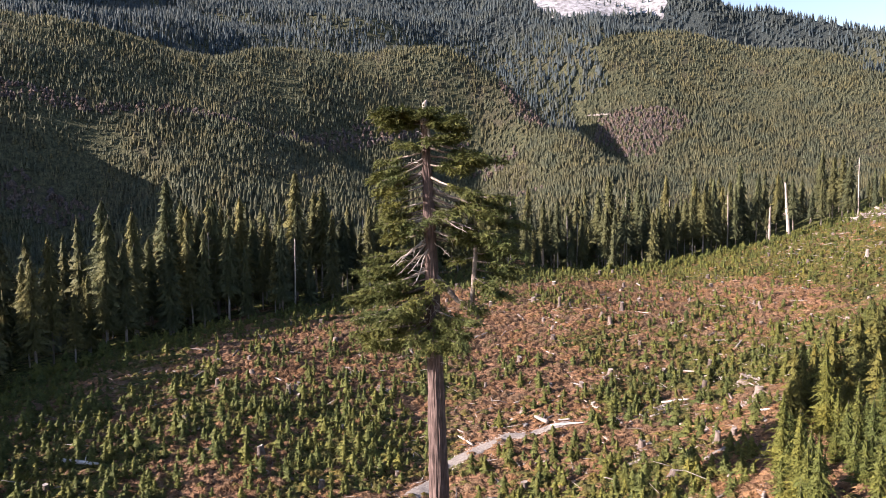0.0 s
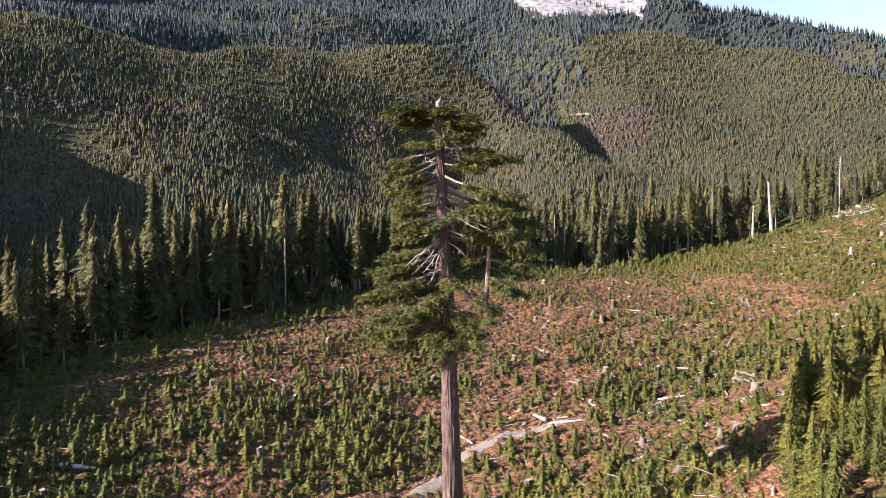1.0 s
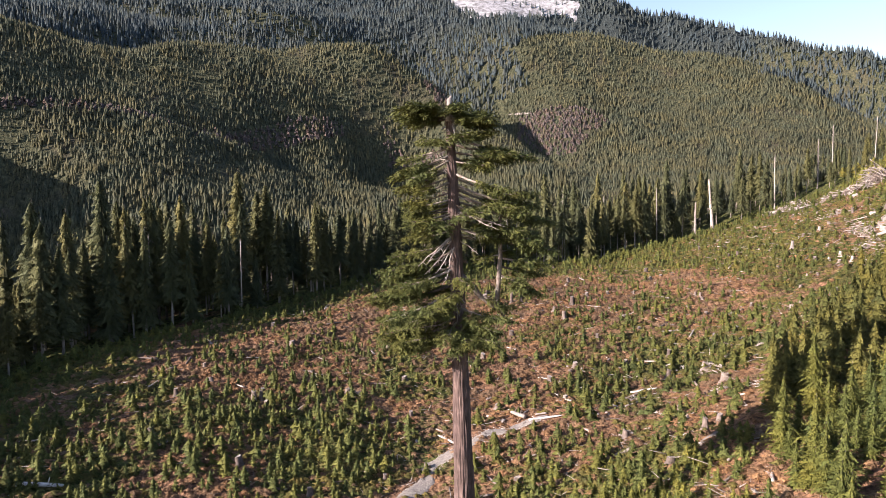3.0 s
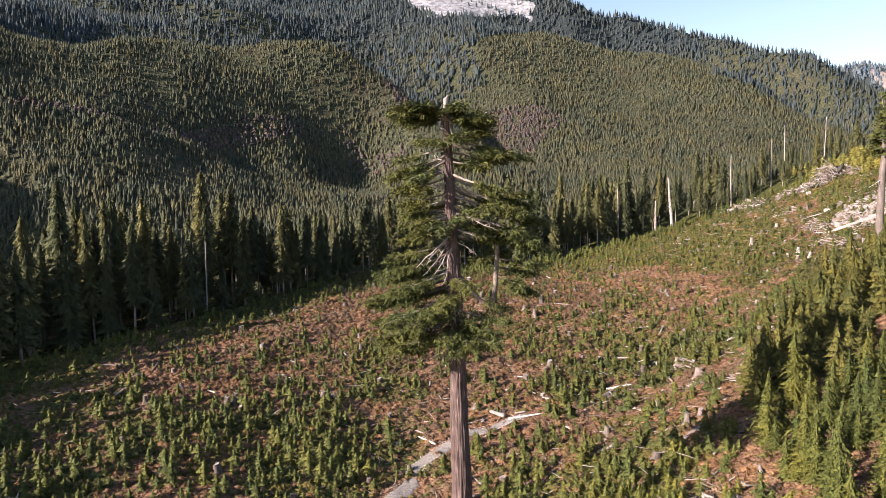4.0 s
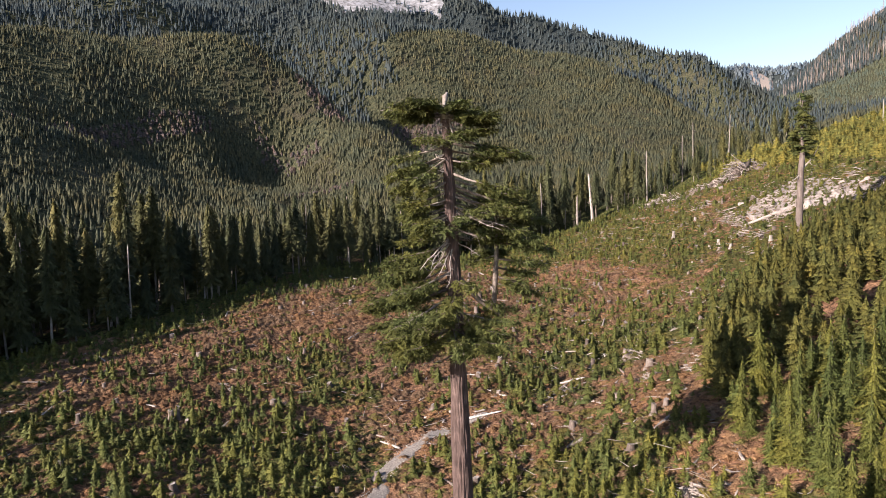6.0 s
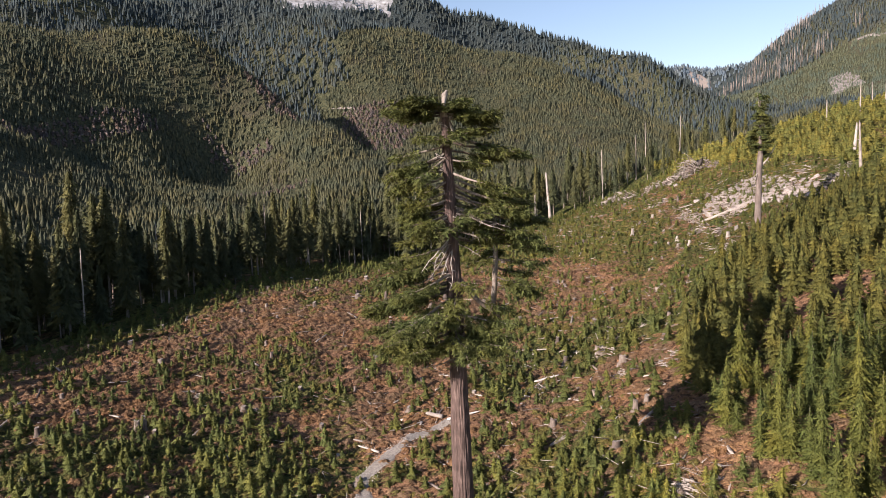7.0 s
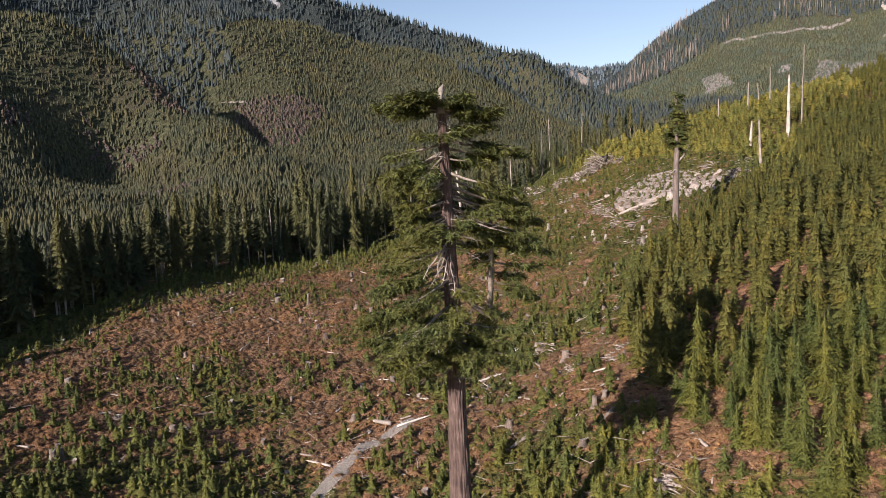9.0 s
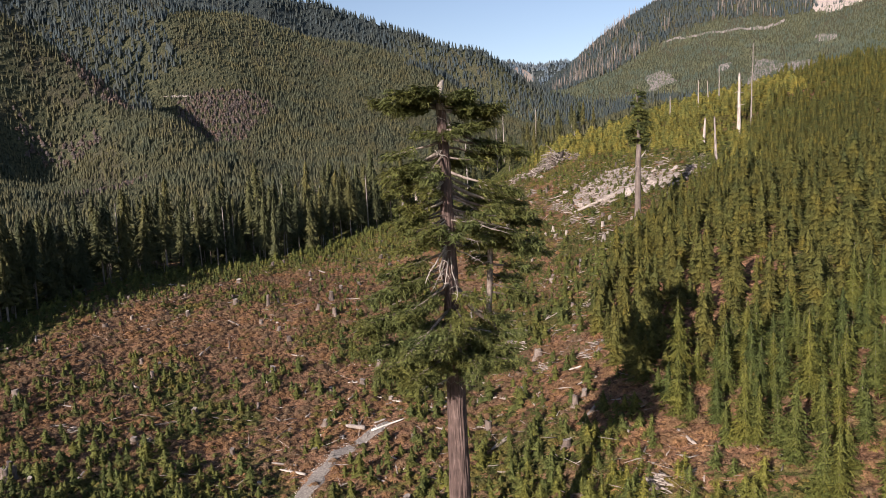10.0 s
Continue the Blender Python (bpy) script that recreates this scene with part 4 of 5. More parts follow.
def giant_fir():
    rng = np.random.default_rng(77)
    root = new("giant_fir")
    z0 = float(height(-0.8, 85.6)[0]) - 1.0
    rings, sides = 190, 80
    zs = np.linspace(z0, 69.0, rings)
    rad = np.interp(zs, [z0, z0 + 3, 12, 24, 36, 46, 58, 64, 69], [2.5, 1.9, 1.5, 1.2, 1.0, 0.86, 0.69, 0.55, 0.42])
    th = np.linspace(0, 2 * np.pi, sides, endpoint=False)
    Zg, Tg = np.meshgrid(zs, th, indexing="ij")
    arc = Tg * 4.2
    # long bark plates and furrows
    plates = vnoise(arc * 2.6 + 0.25 * np.sin(Zg * 0.6), Zg * 0.35, 5) * 0.09 + vnoise(arc * 6.0, Zg * 0.8, 6) * 0.06
    lumps = vnoise(Tg * 1.0, Zg * 0.25, 8) * 0.05
    rr = rad[:, None] * (1 + lumps) + plates * np.clip(rad[:, None], 0.4, 1.2)
    cx = np.array([giant_trunk_at(z) for z in zs])
    V = np.stack([cx[:, 0, None] + rr * np.cos(Tg), cx[:, 1, None] + rr * np.sin(Tg), Zg], -1).reshape(-1, 3)
    i = np.arange(rings - 1)[:, None] * sides + np.arange(sides)[None]
    j = np.arange(rings - 1)[:, None] * sides + (np.arange(sides)[None] + 1) % sides
    F = np.concatenate([np.stack([i, j, j + sides], -1).reshape(-1, 3), np.stack([i, j + sides, i + sides], -1).reshape(-1, 3)])
    mesh_part("trunk", V, F, M_DOUG_BARK, root, "thick furrowed reddish-brown bark")
    # the broken, bleached top
    p = np.array([giant_trunk_at(68.6), giant_trunk_at(69.8), giant_trunk_at(70.7), giant_trunk_at(71.5) + [0.15, 0, 0], giant_trunk_at(72.0) + [0.45, 0, 0]])
    mesh_part("broken_top", *tube(p, [0.43, 0.36, 0.26, 0.3, 0.1], 9, rng, 0.18), M_DEADWOOD, root, "bleached broken top")
    mesh_part("splinter", *tube(np.array([giant_trunk_at(69.0) + [0.3, -0.2, 0], giant_trunk_at(67.6) + [0.55, -0.5, 0], giant_trunk_at(66.4) + [0.9, -0.45, 0]]), [0.12, 0.2, 0.06], 5, rng, 0.15), M_DEADWOOD, root, "torn pale splinter")
    for group, st, de in ((CROWN_TOP, 0.16, 4.4), (CROWN_MID, 0.36, 3.4), (CROWN_LEFT, 0.45, 3.0), (CROWN_RIGHT, 0.42, 3.0), (CROWN_LOW, 0.26, 3.8), (CROWN_SKIRT, 0.24, 3.6)):
        for z, az, L, rise, curl in group:
            z = z + 1.2 * float(smooth(48.0, 42.0, z))
            add_limb(root, giant_trunk_at(z), az, L * 0.95, rise, curl, rng, start=st, density=de, reach=1.05)
    for z, az, L, rise, curl in DEAD + DEAD_LOW:
        add_limb(root, giant_trunk_at(z), az, L, rise, curl, rng, r0=0.05 + 0.014 * L, live=False)
    # the heavy limb that turns up into a second stem
    b = giant_trunk_at(51.2)
    foot = np.array([3.4, 84.4, 46.8])
    mesh_part("limb", *tube(np.array([b, b + [1.6, 0, -1.7], b + [3.0, -0.1, -3.4], foot + [0.6, 0, -0.8], foot + [1.6, 0, -2.6]]), [0.4, 0.36, 0.33, 0.26, 0.06], 8, rng, 0.08), M_LIMB, root, "heavy drooping dark limb")
    stem = np.array([foot + [0, 0, -0.2], foot + [0.25, 0, 2], foot + [0.5, -0.1, 6], foot + [0.6, 0, 10], foot + [0.5, 0, 14.2]])
    st = mesh_part("second_stem", *tube(stem, [0.34, 0.33, 0.27, 0.18, 0.05], 8, rng, 0.1), M_LIMB, root, "pale grey upright second stem")
    for z, az, L, rise, curl in STEM_LIMBS:
        q = np.array([np.interp(z, stem[:, 2], stem[:, k]) for k in range(3)])
        add_limb(root, q, az, L * 1.15, rise, curl, rng, start=0.25, density=3.8, reach=1.1)
    add_limb(root, b + [2.6, -0.1, -3.0], 335, 3.6, -0.5, 0.1, rng, start=0.3)
    add_limb(root, b + [3.2, -0.1, -3.6], 10, 3.2, -0.6, 0.1, rng, start=0.3)
    return tagged(root, "giant lone fir, bare reddish trunk, ragged crown, broken bleached top", "tree")


giant_fir()


# ---- the second veteran on the knoll ----
def second_veteran():
    rng = np.random.default_rng(78)
    root = new("veteran_fir")
    x, y = 128.5, 159.5
    z0 = float(height(x, y)[0]) - 1
    zs = np.linspace(z0, 84.5, 60)
    sides = 20
    rad = np.interp(zs, [z0, z0 + 2, z0 + 12, 66, 70, 84.5], [1.25, 1.0, 0.9, 0.75, 0.45, 0.06])
    th = np.linspace(0, 2 * np.pi, sides, endpoint=False)
    Zg, Tg = np.meshgrid(zs, th, indexing="ij")
    rr = rad[:, None] * (1 + 0.08 * vnoise(Tg * 6, Zg * 0.3, 5))
    ox = np.interp(zs, [z0, 62, 66, 84.5], [0, 0.6, 1.0, 0.6])
    V = np.stack([x + ox[:, None] + rr * np.cos(Tg), y + rr * np.sin(Tg), Zg], -1).reshape(-1, 3)
    n = len(zs)
    i = np.arange(n - 1)[:, None] * sides + np.arange(sides)[None]
    j = np.arange(n - 1)[:, None] * sides + (np.arange(sides)[None] + 1) % sides
    F = np.concatenate([np.stack([i, j, j + sides], -1).reshape(-1, 3), np.stack([i, j + sides, i + sides], -1).reshape(-1, 3)])
    mesh_part("trunk", V, F, M_VETERAN_BARK, root, "smooth bare grey-brown trunk")
    for k in range(26):
        z = 66 + 17.5 * (k / 25) ** 1.1
        L = np.interp(z, [66, 70, 75, 78, 84], [2.4, 3.9, 3.6, 2.2, 1.3]) * rng.uniform(0.75, 1.1)
        add_limb(root, (x + 0.9, y, z), rng.uniform(0, 360), L, -0.12, 0.05, rng, start=0.15, density=4.0)
    tufts = []
    for k in range(70):
        z = 66.5 + 16.5 * rng.random() ** 1.2
        R = np.interp(z, [66, 70, 75, 78, 84], [1.4, 3.0, 2.7, 1.4, 0.7]) * math.sqrt(rng.uniform(0.05, 1))
        a = rng.uniform(0, 6.28)
        V, F = mound_arrays(rng.uniform(0.8, 1.6), rng.uniform(0.6, 1.1), 3, 12, 3000 + k)
        tufts.append((V + np.array([x + 0.8 + R * math.cos(a), y + R * math.sin(a), z]), F))
    mesh_part("needles", *join(tufts), M_DOUG_NEEDLES, root, "dark tufted needles")
    add_limb(root, (x + 0.4, y, 62), 20, 5.5, 0.9, 0.4, rng, r0=0.3, live=False)
    add_limb(root, (x + 0.2, y, 61), 190, 4.0, -0.5, 0.0, rng, r0=0.16, live=False)
    add_limb(root, (x + 0.6, y, 78), 200, 1.5, 3.0, 0.4, rng, r0=0.1, live=False)
    return tagged(root, "slender veteran fir with long bare trunk and small tufted top", "tree")


second_veteran()

# ---- the clearcut: fixtures of the ground ----
rng = np.random.default_rng(23)


def sheet(name, poly, step, lift, mat, label, category, ragged=3.0, seed=0, kind="structure"):
    """A thin uneven sheet that follows the ground inside a ragged outline."""
    poly = np.asarray(poly, float)
    (x0, y0), (x1, y1) = poly.min(0) - ragged, poly.max(0) + ragged
    gx, gy = np.arange(x0, x1, step), np.arange(y0, y1, step)
    X, Y = np.meshgrid(gx, gy)
    P = np.stack([X.ravel(), Y.ravel()], -1)
    Q = P + ragged * np.stack([vnoise(P[:, 0] / (3 * ragged), P[:, 1] / (3 * ragged), seed), vnoise(P[:, 0] / (3 * ragged), P[:, 1] / (3 * ragged), seed + 1)], -1)
    ins = in_poly(Q, poly)
    Z = height(P[:, 0], P[:, 1]) + lift + 0.15 * lift * vnoise(P[:, 0] / step / 2, P[:, 1] / step / 2, seed + 2)
    Z = np.where(ins, Z, Z - lift * 1.6)
    nx = len(gx)
    i = (np.arange(len(gy) - 1)[:, None] * nx + np.arange(nx - 1)[None]).ravel()
    F = np.stack([i, i + 1, i + nx + 1, i + nx], -1)
    F = F[ins[F].any(1)]
    used = np.unique(F)
    remap = np.zeros(len(P), int)
    remap[used] = np.arange(len(used))
    V = np.stack([P[:, 0], P[:, 1], Z], -1)[used]
    return tagged(mesh_part(name, V, remap[F], mat), label, category, kind=kind)


def rock_arrays(seed, flat=0.7, level=2):
    bm = bmesh.new()
    bmesh.ops.create_icosphere(bm, subdivisions=level, radius=1.0)
    V = np.array([v.co[:] for v in bm.verts])
    bm.faces.ensure_lookup_table()
    F = np.array([[v.index for v in f.verts] for f in bm.faces])
    bm.free()
    r = np.random.default_rng(seed)
    for k in range(10):
        n = unit(r.normal(0, 1, 3))
        d = r.uniform(0.35, 0.78)
        h = V @ n
        V = V - np.outer(np.maximum(h - d, 0), n) * 0.9
    V = V * (1 + 0.16 * vnoise(V[:, 0] * 2.3 + seed, V[:, 1] * 2.3 + V[:, 2] * 1.7, seed)[:, None] + 0.08 * vnoise(V[:, 0] * 6 + V[:, 2] * 4, V[:, 1] * 6, seed + 1)[:, None])
    return V * np.array([1, r.uniform(0.6, 1), flat]), F


def stump_thing(r, h, seed, label, side=None):
    """A sawn stump with root flare, ragged rim and a paler cut face."""
    g = np.random.default_rng(seed)
    root = new("stump")
    sides = 16
    th = np.linspace(0, 2 * np.pi, sides, endpoint=False)
    flare = 1 + 0.22 * np.cos(th * g.integers(3, 6) + g.uniform(0, 6)) + 0.08 * g.normal(0, 1, sides)
    zs = np.array([-0.4, 0.0, 0.15, 0.4, 0.75, 1.0]) * h
    grow = np.array([1.7, 1.5, 1.25, 1.05, 0.98, 0.95])
    tilt = g.uniform(-0.25, 0.25, 2)
    V, F = [], []
    for z, k in zip(zs, grow):
        fl = 1 + (flare - 1) * (k - 0.6)
        rr = r * k * fl
        zz = z + (z > 0.7 * h) * (r * (np.cos(th) * tilt[0] + np.sin(th) * tilt[1]) + g.normal(0, 0.05 * h, sides))
        V.append(np.stack([rr * np.cos(th), rr * np.sin(th), zz * np.ones(sides)], -1))
    V = np.concatenate(V)
    n = len(zs)
    i = np.arange(n - 1)[:, None] * sides + np.arange(sides)[None]
    j = np.arange(n - 1)[:, None] * sides + (np.arange(sides)[None] + 1) % sides
    F = np.concatenate([np.stack([i, j, j + sides], -1).reshape(-1, 3), np.stack([i, j + sides, i + sides], -1).reshape(-1, 3)])
    mesh_part("stump_side", V, F, side or M_STUMP, root)
    top = V[-sides:]
    c = top.mean(0) - np.array([0, 0, 0.04])
    W = np.vstack([top, c])
    k = np.arange(sides)
    mesh_part("cut_face", W, np.stack([k, (k + 1) % sides, np.full(sides, sides)], -1), M_DEADWOOD, root, "pale sawn face")
    return tagged(root, label, "stump", "stumps of the clearcut")


def log_arrays(L, r, seed, stubs=3, sides=8):
    """A felled log lying along x, bent a little, with broken ends and branch stubs."""
    g = np.random.default_rng(seed)
    n = 7
    x = np.linspace(-L / 2, L / 2, n)
    p = np.stack([x, np.cumsum(g.normal(0, L * 0.006, n)), np.cumsum(g.normal(0, L * 0.003, n))], -1)
    rad = r * np.linspace(1, g.uniform(0.5, 0.85), n)
    rad[0] *= 0.85
    rad[-1] *= 0.7
    parts = [tube(p, rad, sides, g, 0.07)]
    for k in range(stubs):
        b = p[g.integers(1, n - 1)]
        w = unit(np.array([g.normal(0, 0.4), g.normal(0, 1), g.uniform(0, 1)]))
        l = g.uniform(0.5, 1.6) * (r * 2 + 0.3)
        parts.append(tube(np.array([b, b + w * l * 0.6, b + w * l]), np.array([0.3, 0.2, 0.06]) * r, 4))
    return join(parts)


def lay_log(x, y, L, r, az, seed, mat, label, name="log", sink=0.2, group="logs of the clearcut"):
    V, F = log_arrays(L, r, seed)
    a = radians(az)
    dx, dy = math.cos(a) * L / 2, math.sin(a) * L / 2
    za, zb = height([x - dx, x + dx], [y - dy, y + dy])
    ob = mesh_part(name, V, F, mat)
    shade_smooth(ob.data)
    ob.matrix_basis = pose(x, y, (za + zb) / 2 + r * (1 - sink) + 0.15, 0, -math.degrees(math.atan2(zb - za, L)), az)
    return tagged(ob, label, "log", group)


# gravel bed of the little creek
CREEK = np.array([(-16, 105), (-9, 115), (-4, 124), (1.5, 133), (7, 138), (14, 141.5), (21, 142.8), (26, 143.5)], float)


def ribbon(path, half):
    t = unit(np.gradient(path, axis=0))
    n = np.stack([-t[:, 1], t[:, 0]], -1)
    w = np.asarray(half)[:, None]
    return np.vstack([path + n * w, (path - n * w)[::-1]])


sheet("creek_bed", ribbon(CREEK, [1.7, 1.6, 1.5, 1.6, 1.3, 1.2, 1.3, 0.5]), 0.35, 0.14, M_GRAVEL, "pale gravel bed of a small creek", "creek bed", 1.1, 3)
sheet("snow_field", SNOW_FIELD, 4.0, 2.0, M_SNOW, "patchy snow on a logged mountain top", "snow", 5.0, 5)
sheet("bare_slope", BARE_TOP, 5.0, 2.0, M_ROCK, "pale bare rocky mountain slope", "bare slope", 12.0, 8)

FACE = [([(763, 475), (768, 441), (729, 380), (691, 365), (651, 354), (658, 366), (689, 383), (714, 425), (654, 400), (667, 415), (716, 452)], "pale cliff band across the mountain face", 12.0),
        ([(729, 594), (739, 576), (731, 545), (708, 523), (690, 534), (669, 538), (666, 548)], "pale rock slide on the mountain face", 15.0),
        ([(748, 508), (753, 493), (729, 482), (730, 497)], "small pale bluff on the mountain face", 5.0), ([(847, 442), (832, 410), (817, 409), (825, 428)], "small pale bluff on the mountain face", 5.0),
        (ribbon(np.array([(806, 628), (827, 577), (857, 520), (883, 494)], float), [1, 1.8, 2.2, 2]), "pale ledge across the mountain face", 3.0)]
for i, (outline, words, rag) in enumerate(FACE):
    sheet("bare_slope", outline, 2.5, 1.6, M_CLIFF, words, "bare slope", rag, 20 + 3 * i)
sheet("bare_slope", ribbon(np.array([(1640, 1812), (1634, 1790), (1628, 1755), (1622, 1725), (1612, 1700)], float), [6, 13, 20, 24, 18]), 5.0, 3.0, M_ROCK, "pale slide chute on the far ridge", "bare slope", 9.0, 14)
OUTCROPS = [[(169, 219), (184, 219), (184, 206), (183, 184), (177, 178), (167, 180), (165, 191), (166, 202), (159, 206), (160, 214)]]
for i, outline in enumerate(OUTCROPS):
    sheet("rock_outcrop", outline, 0.6, 0.55, M_ROCK, "pale granite outcrop breaking through the knoll", "rock", 2.4, 15 + 4 * i)
stones = [rock_arrays(300 + i, 0.6, 1) for i in range(5)]
t = rng.uniform(0, len(CREEK) - 1.01, 2600)
k = t.astype(int)
q = CREEK[k] + (CREEK[k + 1] - CREEK[k]) * (t - k)[:, None] + rng.normal(0, 0.8, (2600, 2))
stand("creek_stones", stones, q, rng.uniform(0.05, 0.28, 2600), rng, M_GRAVEL, "loose grey stones in the creek bed", "stones")

# rock outcrop on the knoll
ROCKS = [(164, 199, 5.5, 0.6), (167, 191, 4.4, 0.7), (172, 184, 5.0, 0.6), (170, 176, 4.2, 0.6), (176, 172, 3.4, 0.6), (160, 209, 3.6, 0.6), (178, 240, 2.8, 0.6), (170, 226, 2.6, 0.6), (188, 258, 3.0, 0.6), (176, 190, 2.6, 0.6), (170, 199, 2.8, 0.5), (180, 182, 2.4, 0.5), (160, 206, 2.2, 0.5), (184, 176, 2.0, 0.5), (157, 199, 1.6, 0.6)]
g = np.random.default_rng(61)
for x, y in zip(g.uniform(140, 205, 900), g.uniform(160, 300, 900)):
    if len(ROCKS) < 70 and any(in_poly(np.array([[x, y]]), o)[0] for o in OUTCROPS):
        ROCKS.append((x, y, g.uniform(0.5, 2.3), g.uniform(0.55, 1.0)))
for i, (x, y, r, flat) in enumerate(ROCKS):
    V, F = rock_arrays(320 + i, flat, 4 if r > 2.2 else 2)
    r *= 0.8
    ob = mesh_part("boulder", V * r, F, M_ROCK)
    ob.matrix_basis = pose(x, y, float(height(x, y)[0]) - 0.08 * r, 0, 0, rng.uniform(0, 360))
    tagged(ob, "pale weathered granite boulder of the knoll outcrop", "boulder", "boulders of the outcrop")
# a bluff above the alders
V, F = rock_arrays(370, 0.5, 3)
ob = mesh_part("cliff", V * np.array([18, 7, 4.5]), F, M_ROCK)
ob.matrix_basis = pose(150, 681, float(height(150, 681)[0]) - 2.0, 0, 0, -20)
tagged(ob, "small pale rock bluff above the alders", "cliff")

# ---- snags ----
SNAGS = [(160.5, 321, 24, 1.0, 5), (152, 322, 16, 0.8, 0), (57, 316, 23, 0.4, 1), (62, 319, 20, 0.35, 0), (46, 320, 22, 0.35, 0), (83, 312, 32, 0.4, -1), (105, 320, 28, 0.4, 0),
         (228, 184, 25, 1.0, 1), (236, 183, 33, 0.5, -1), (233, 187, 17, 0.5, 0), (177, 163, 18, 0.65, 2), (204, 185, 9.5, 0.75, -4)]
SNAGS_FAR = [(258, 222, 15, 0.5, 0), (266, 216, 18, 0.4, 3), (262, 219, 13, 0.4, -5), (250, 232, 11, 0.5, 0), (230, 330, 26, 0.4, 0), (244, 318, 24, 0.4, 1), (212, 316, 24, 0.5, 0),
             (-78, 228, 30, 0.35, 1), (-30, 262, 26, 0.4, 0), (10, 292, 27, 0.4, -1), (30, 306, 30, 0.45, 1), (-52, 240, 24, 0.4, -2), (136, 330, 26, 0.5, 0), (187, 312, 25, 0.5, 0)]
for i, (x, y, H, r, lean) in enumerate(SNAGS + SNAGS_FAR):
    o = snag("snag", H, r * (0.75 if r < 0.6 else 0.9), 400 + i, "bleached dead standing trunk with broken top", 6 if H < 20 else 16, M_SNAG if r < 0.6 else M_DEADWOOD)
    o["group"] = "snags"
    o.matrix_basis = pose(x, y, float(height(x, y)[0]), 0, -lean, 30 * i)

# ---- stumps ----
STUMPS = [(-38, 165.5, 0.7, 2.6), (-36.6, 166.2, 0.42, 2.3), (-34.8, 161.6, 0.5, 1.6), (36, 123.5, 0.75, 1.8), (64.2, 138.5, 1.0, 2.0), (44, 109, 0.5, 2.0), (145.5, 211, 0.8, 2.0), (142, 201, 0.8, 2.2),
          (138.7, 181, 1.1, 2.6), (147, 188.5, 0.9, 2.6), (111, 167, 0.7, 2.4), (150.5, 188, 1.0, 2.2), (144.5, 235, 0.85, 3.6), (141.4, 211, 0.7, 1.6), (158, 239, 0.8, 1.8), (39, 231.5, 0.55, 3.6),
          (59.3, 228, 0.8, 2.8), (51.3, 211, 0.7, 2.4)]
g = np.random.default_rng(62)
STUMPS += [(g.uniform(128, 196), g.uniform(172, 282), g.uniform(0.3, 0.7), g.uniform(0.5, 1.5)) for k in range(34)]
STUMPS = [q for q in STUMPS if q[1] > np.interp(q[0], Y_EDGE[:, 0], Y_EDGE[:, 1]) + 3]
far_stumps = scatter(-60, 190, 110, 300, 17.0, rng)
b = bearing(far_stumps)
ok = (far_stumps[:, 1] < edge_y(far_stumps[:, 0]) - 12) & (b > -34) & (b < 60) & (far_stumps[:, 1] > np.interp(far_stumps[:, 0], Y_EDGE[:, 0], Y_EDGE[:, 1]) + 5)
STUMP_LABEL = "grey weathered conifer stump among slash and saplings"
stumps = [stump_thing(0.55 + 0.12 * (i % 3), 1.1 + 0.35 * (i % 4), 500 + i, STUMP_LABEL) for i in range(7)]
plant(stumps, far_stumps[ok], rng.uniform(0.6, 1.0, ok.sum()), rng, 4.0)
for i, (x, y, r, h) in enumerate(STUMPS):
    o = stump_thing(r * (0.62 if x > 100 else 0.85), h * (0.75 if x > 100 else 1.0), 520 + i, "tall grey weathered stump with splayed roots", M_SNAG if x > 100 else None)
    o.matrix_basis = pose(x, y, float(height(x, y)[0]), rng.normal(0, 3), rng.normal(0, 3), 0)

# ---- logs ----
LOGS = [(-68.8, 126.3, 7.6, 0.5, 3), (26, 142.8, 7.5, 0.25, -12), (21, 147.5, 4.4, 0.5, 120), (51, 150, 6.0, 0.3, -20), (48, 149, 5.0, 0.25, 30), (100, 196, 8.0, 0.3, 25), (161, 203, 18, 0.55, -50),
        (172, 171, 22, 0.4, -75), (163, 194, 12, 0.45, -65), (40, 84, 5.5, 0.25, 60), (35, 88, 5.0, 0.2, 20), (42, 104, 4.5, 0.4, 10), (33, 117, 4.0, 0.35, 170), (66, 150, 5.0, 0.35, 30)]
for i, (x, y, L, r, az) in enumerate(LOGS):
    lay_log(x, y, L, r, az, 600 + i, M_BLEACHED if i in (0, 1, 3) else M_DEADWOOD, "bleached fallen log lying on the clearcut")
more = scatter(-70, 200, 100, 300, 17.0, rng)
b = bearing(more)
ok = (more[:, 1] < edge_y(more[:, 0]) - 10) & (b > -34) & (b < 60) & (more[:, 1] > np.interp(more[:, 0], Y_EDGE[:, 0], Y_EDGE[:, 1]) + 3)
for i, (x, y) in enumerate(more[ok]):
    lay_log(x, y, rng.uniform(2.5, 7), rng.uniform(0.1, 0.3), rng.uniform(0, 180), 640 + i, M_DEADWOOD if i % 3 else M_STUMP, "weathered grey log half hidden in brush")

chunks_at = scatter(14, 88, 84, 175, 5.0, rng)
chunks_at = chunks_at[(chunks_at[:, 1] > np.interp(chunks_at[:, 0], Y_EDGE[:, 0], Y_EDGE[:, 1]) + 1) & (rng.random(len(chunks_at)) < 0.8)]
for i, (x, y) in enumerate(chunks_at):
    lay_log(x, y, rng.uniform(0.8, 3.0), rng.uniform(0.07, 0.22), rng.uniform(0, 180), 900 + i, M_DEADWOOD if i % 8 else M_BLEACHED, "short bleached log end among dead bracken")


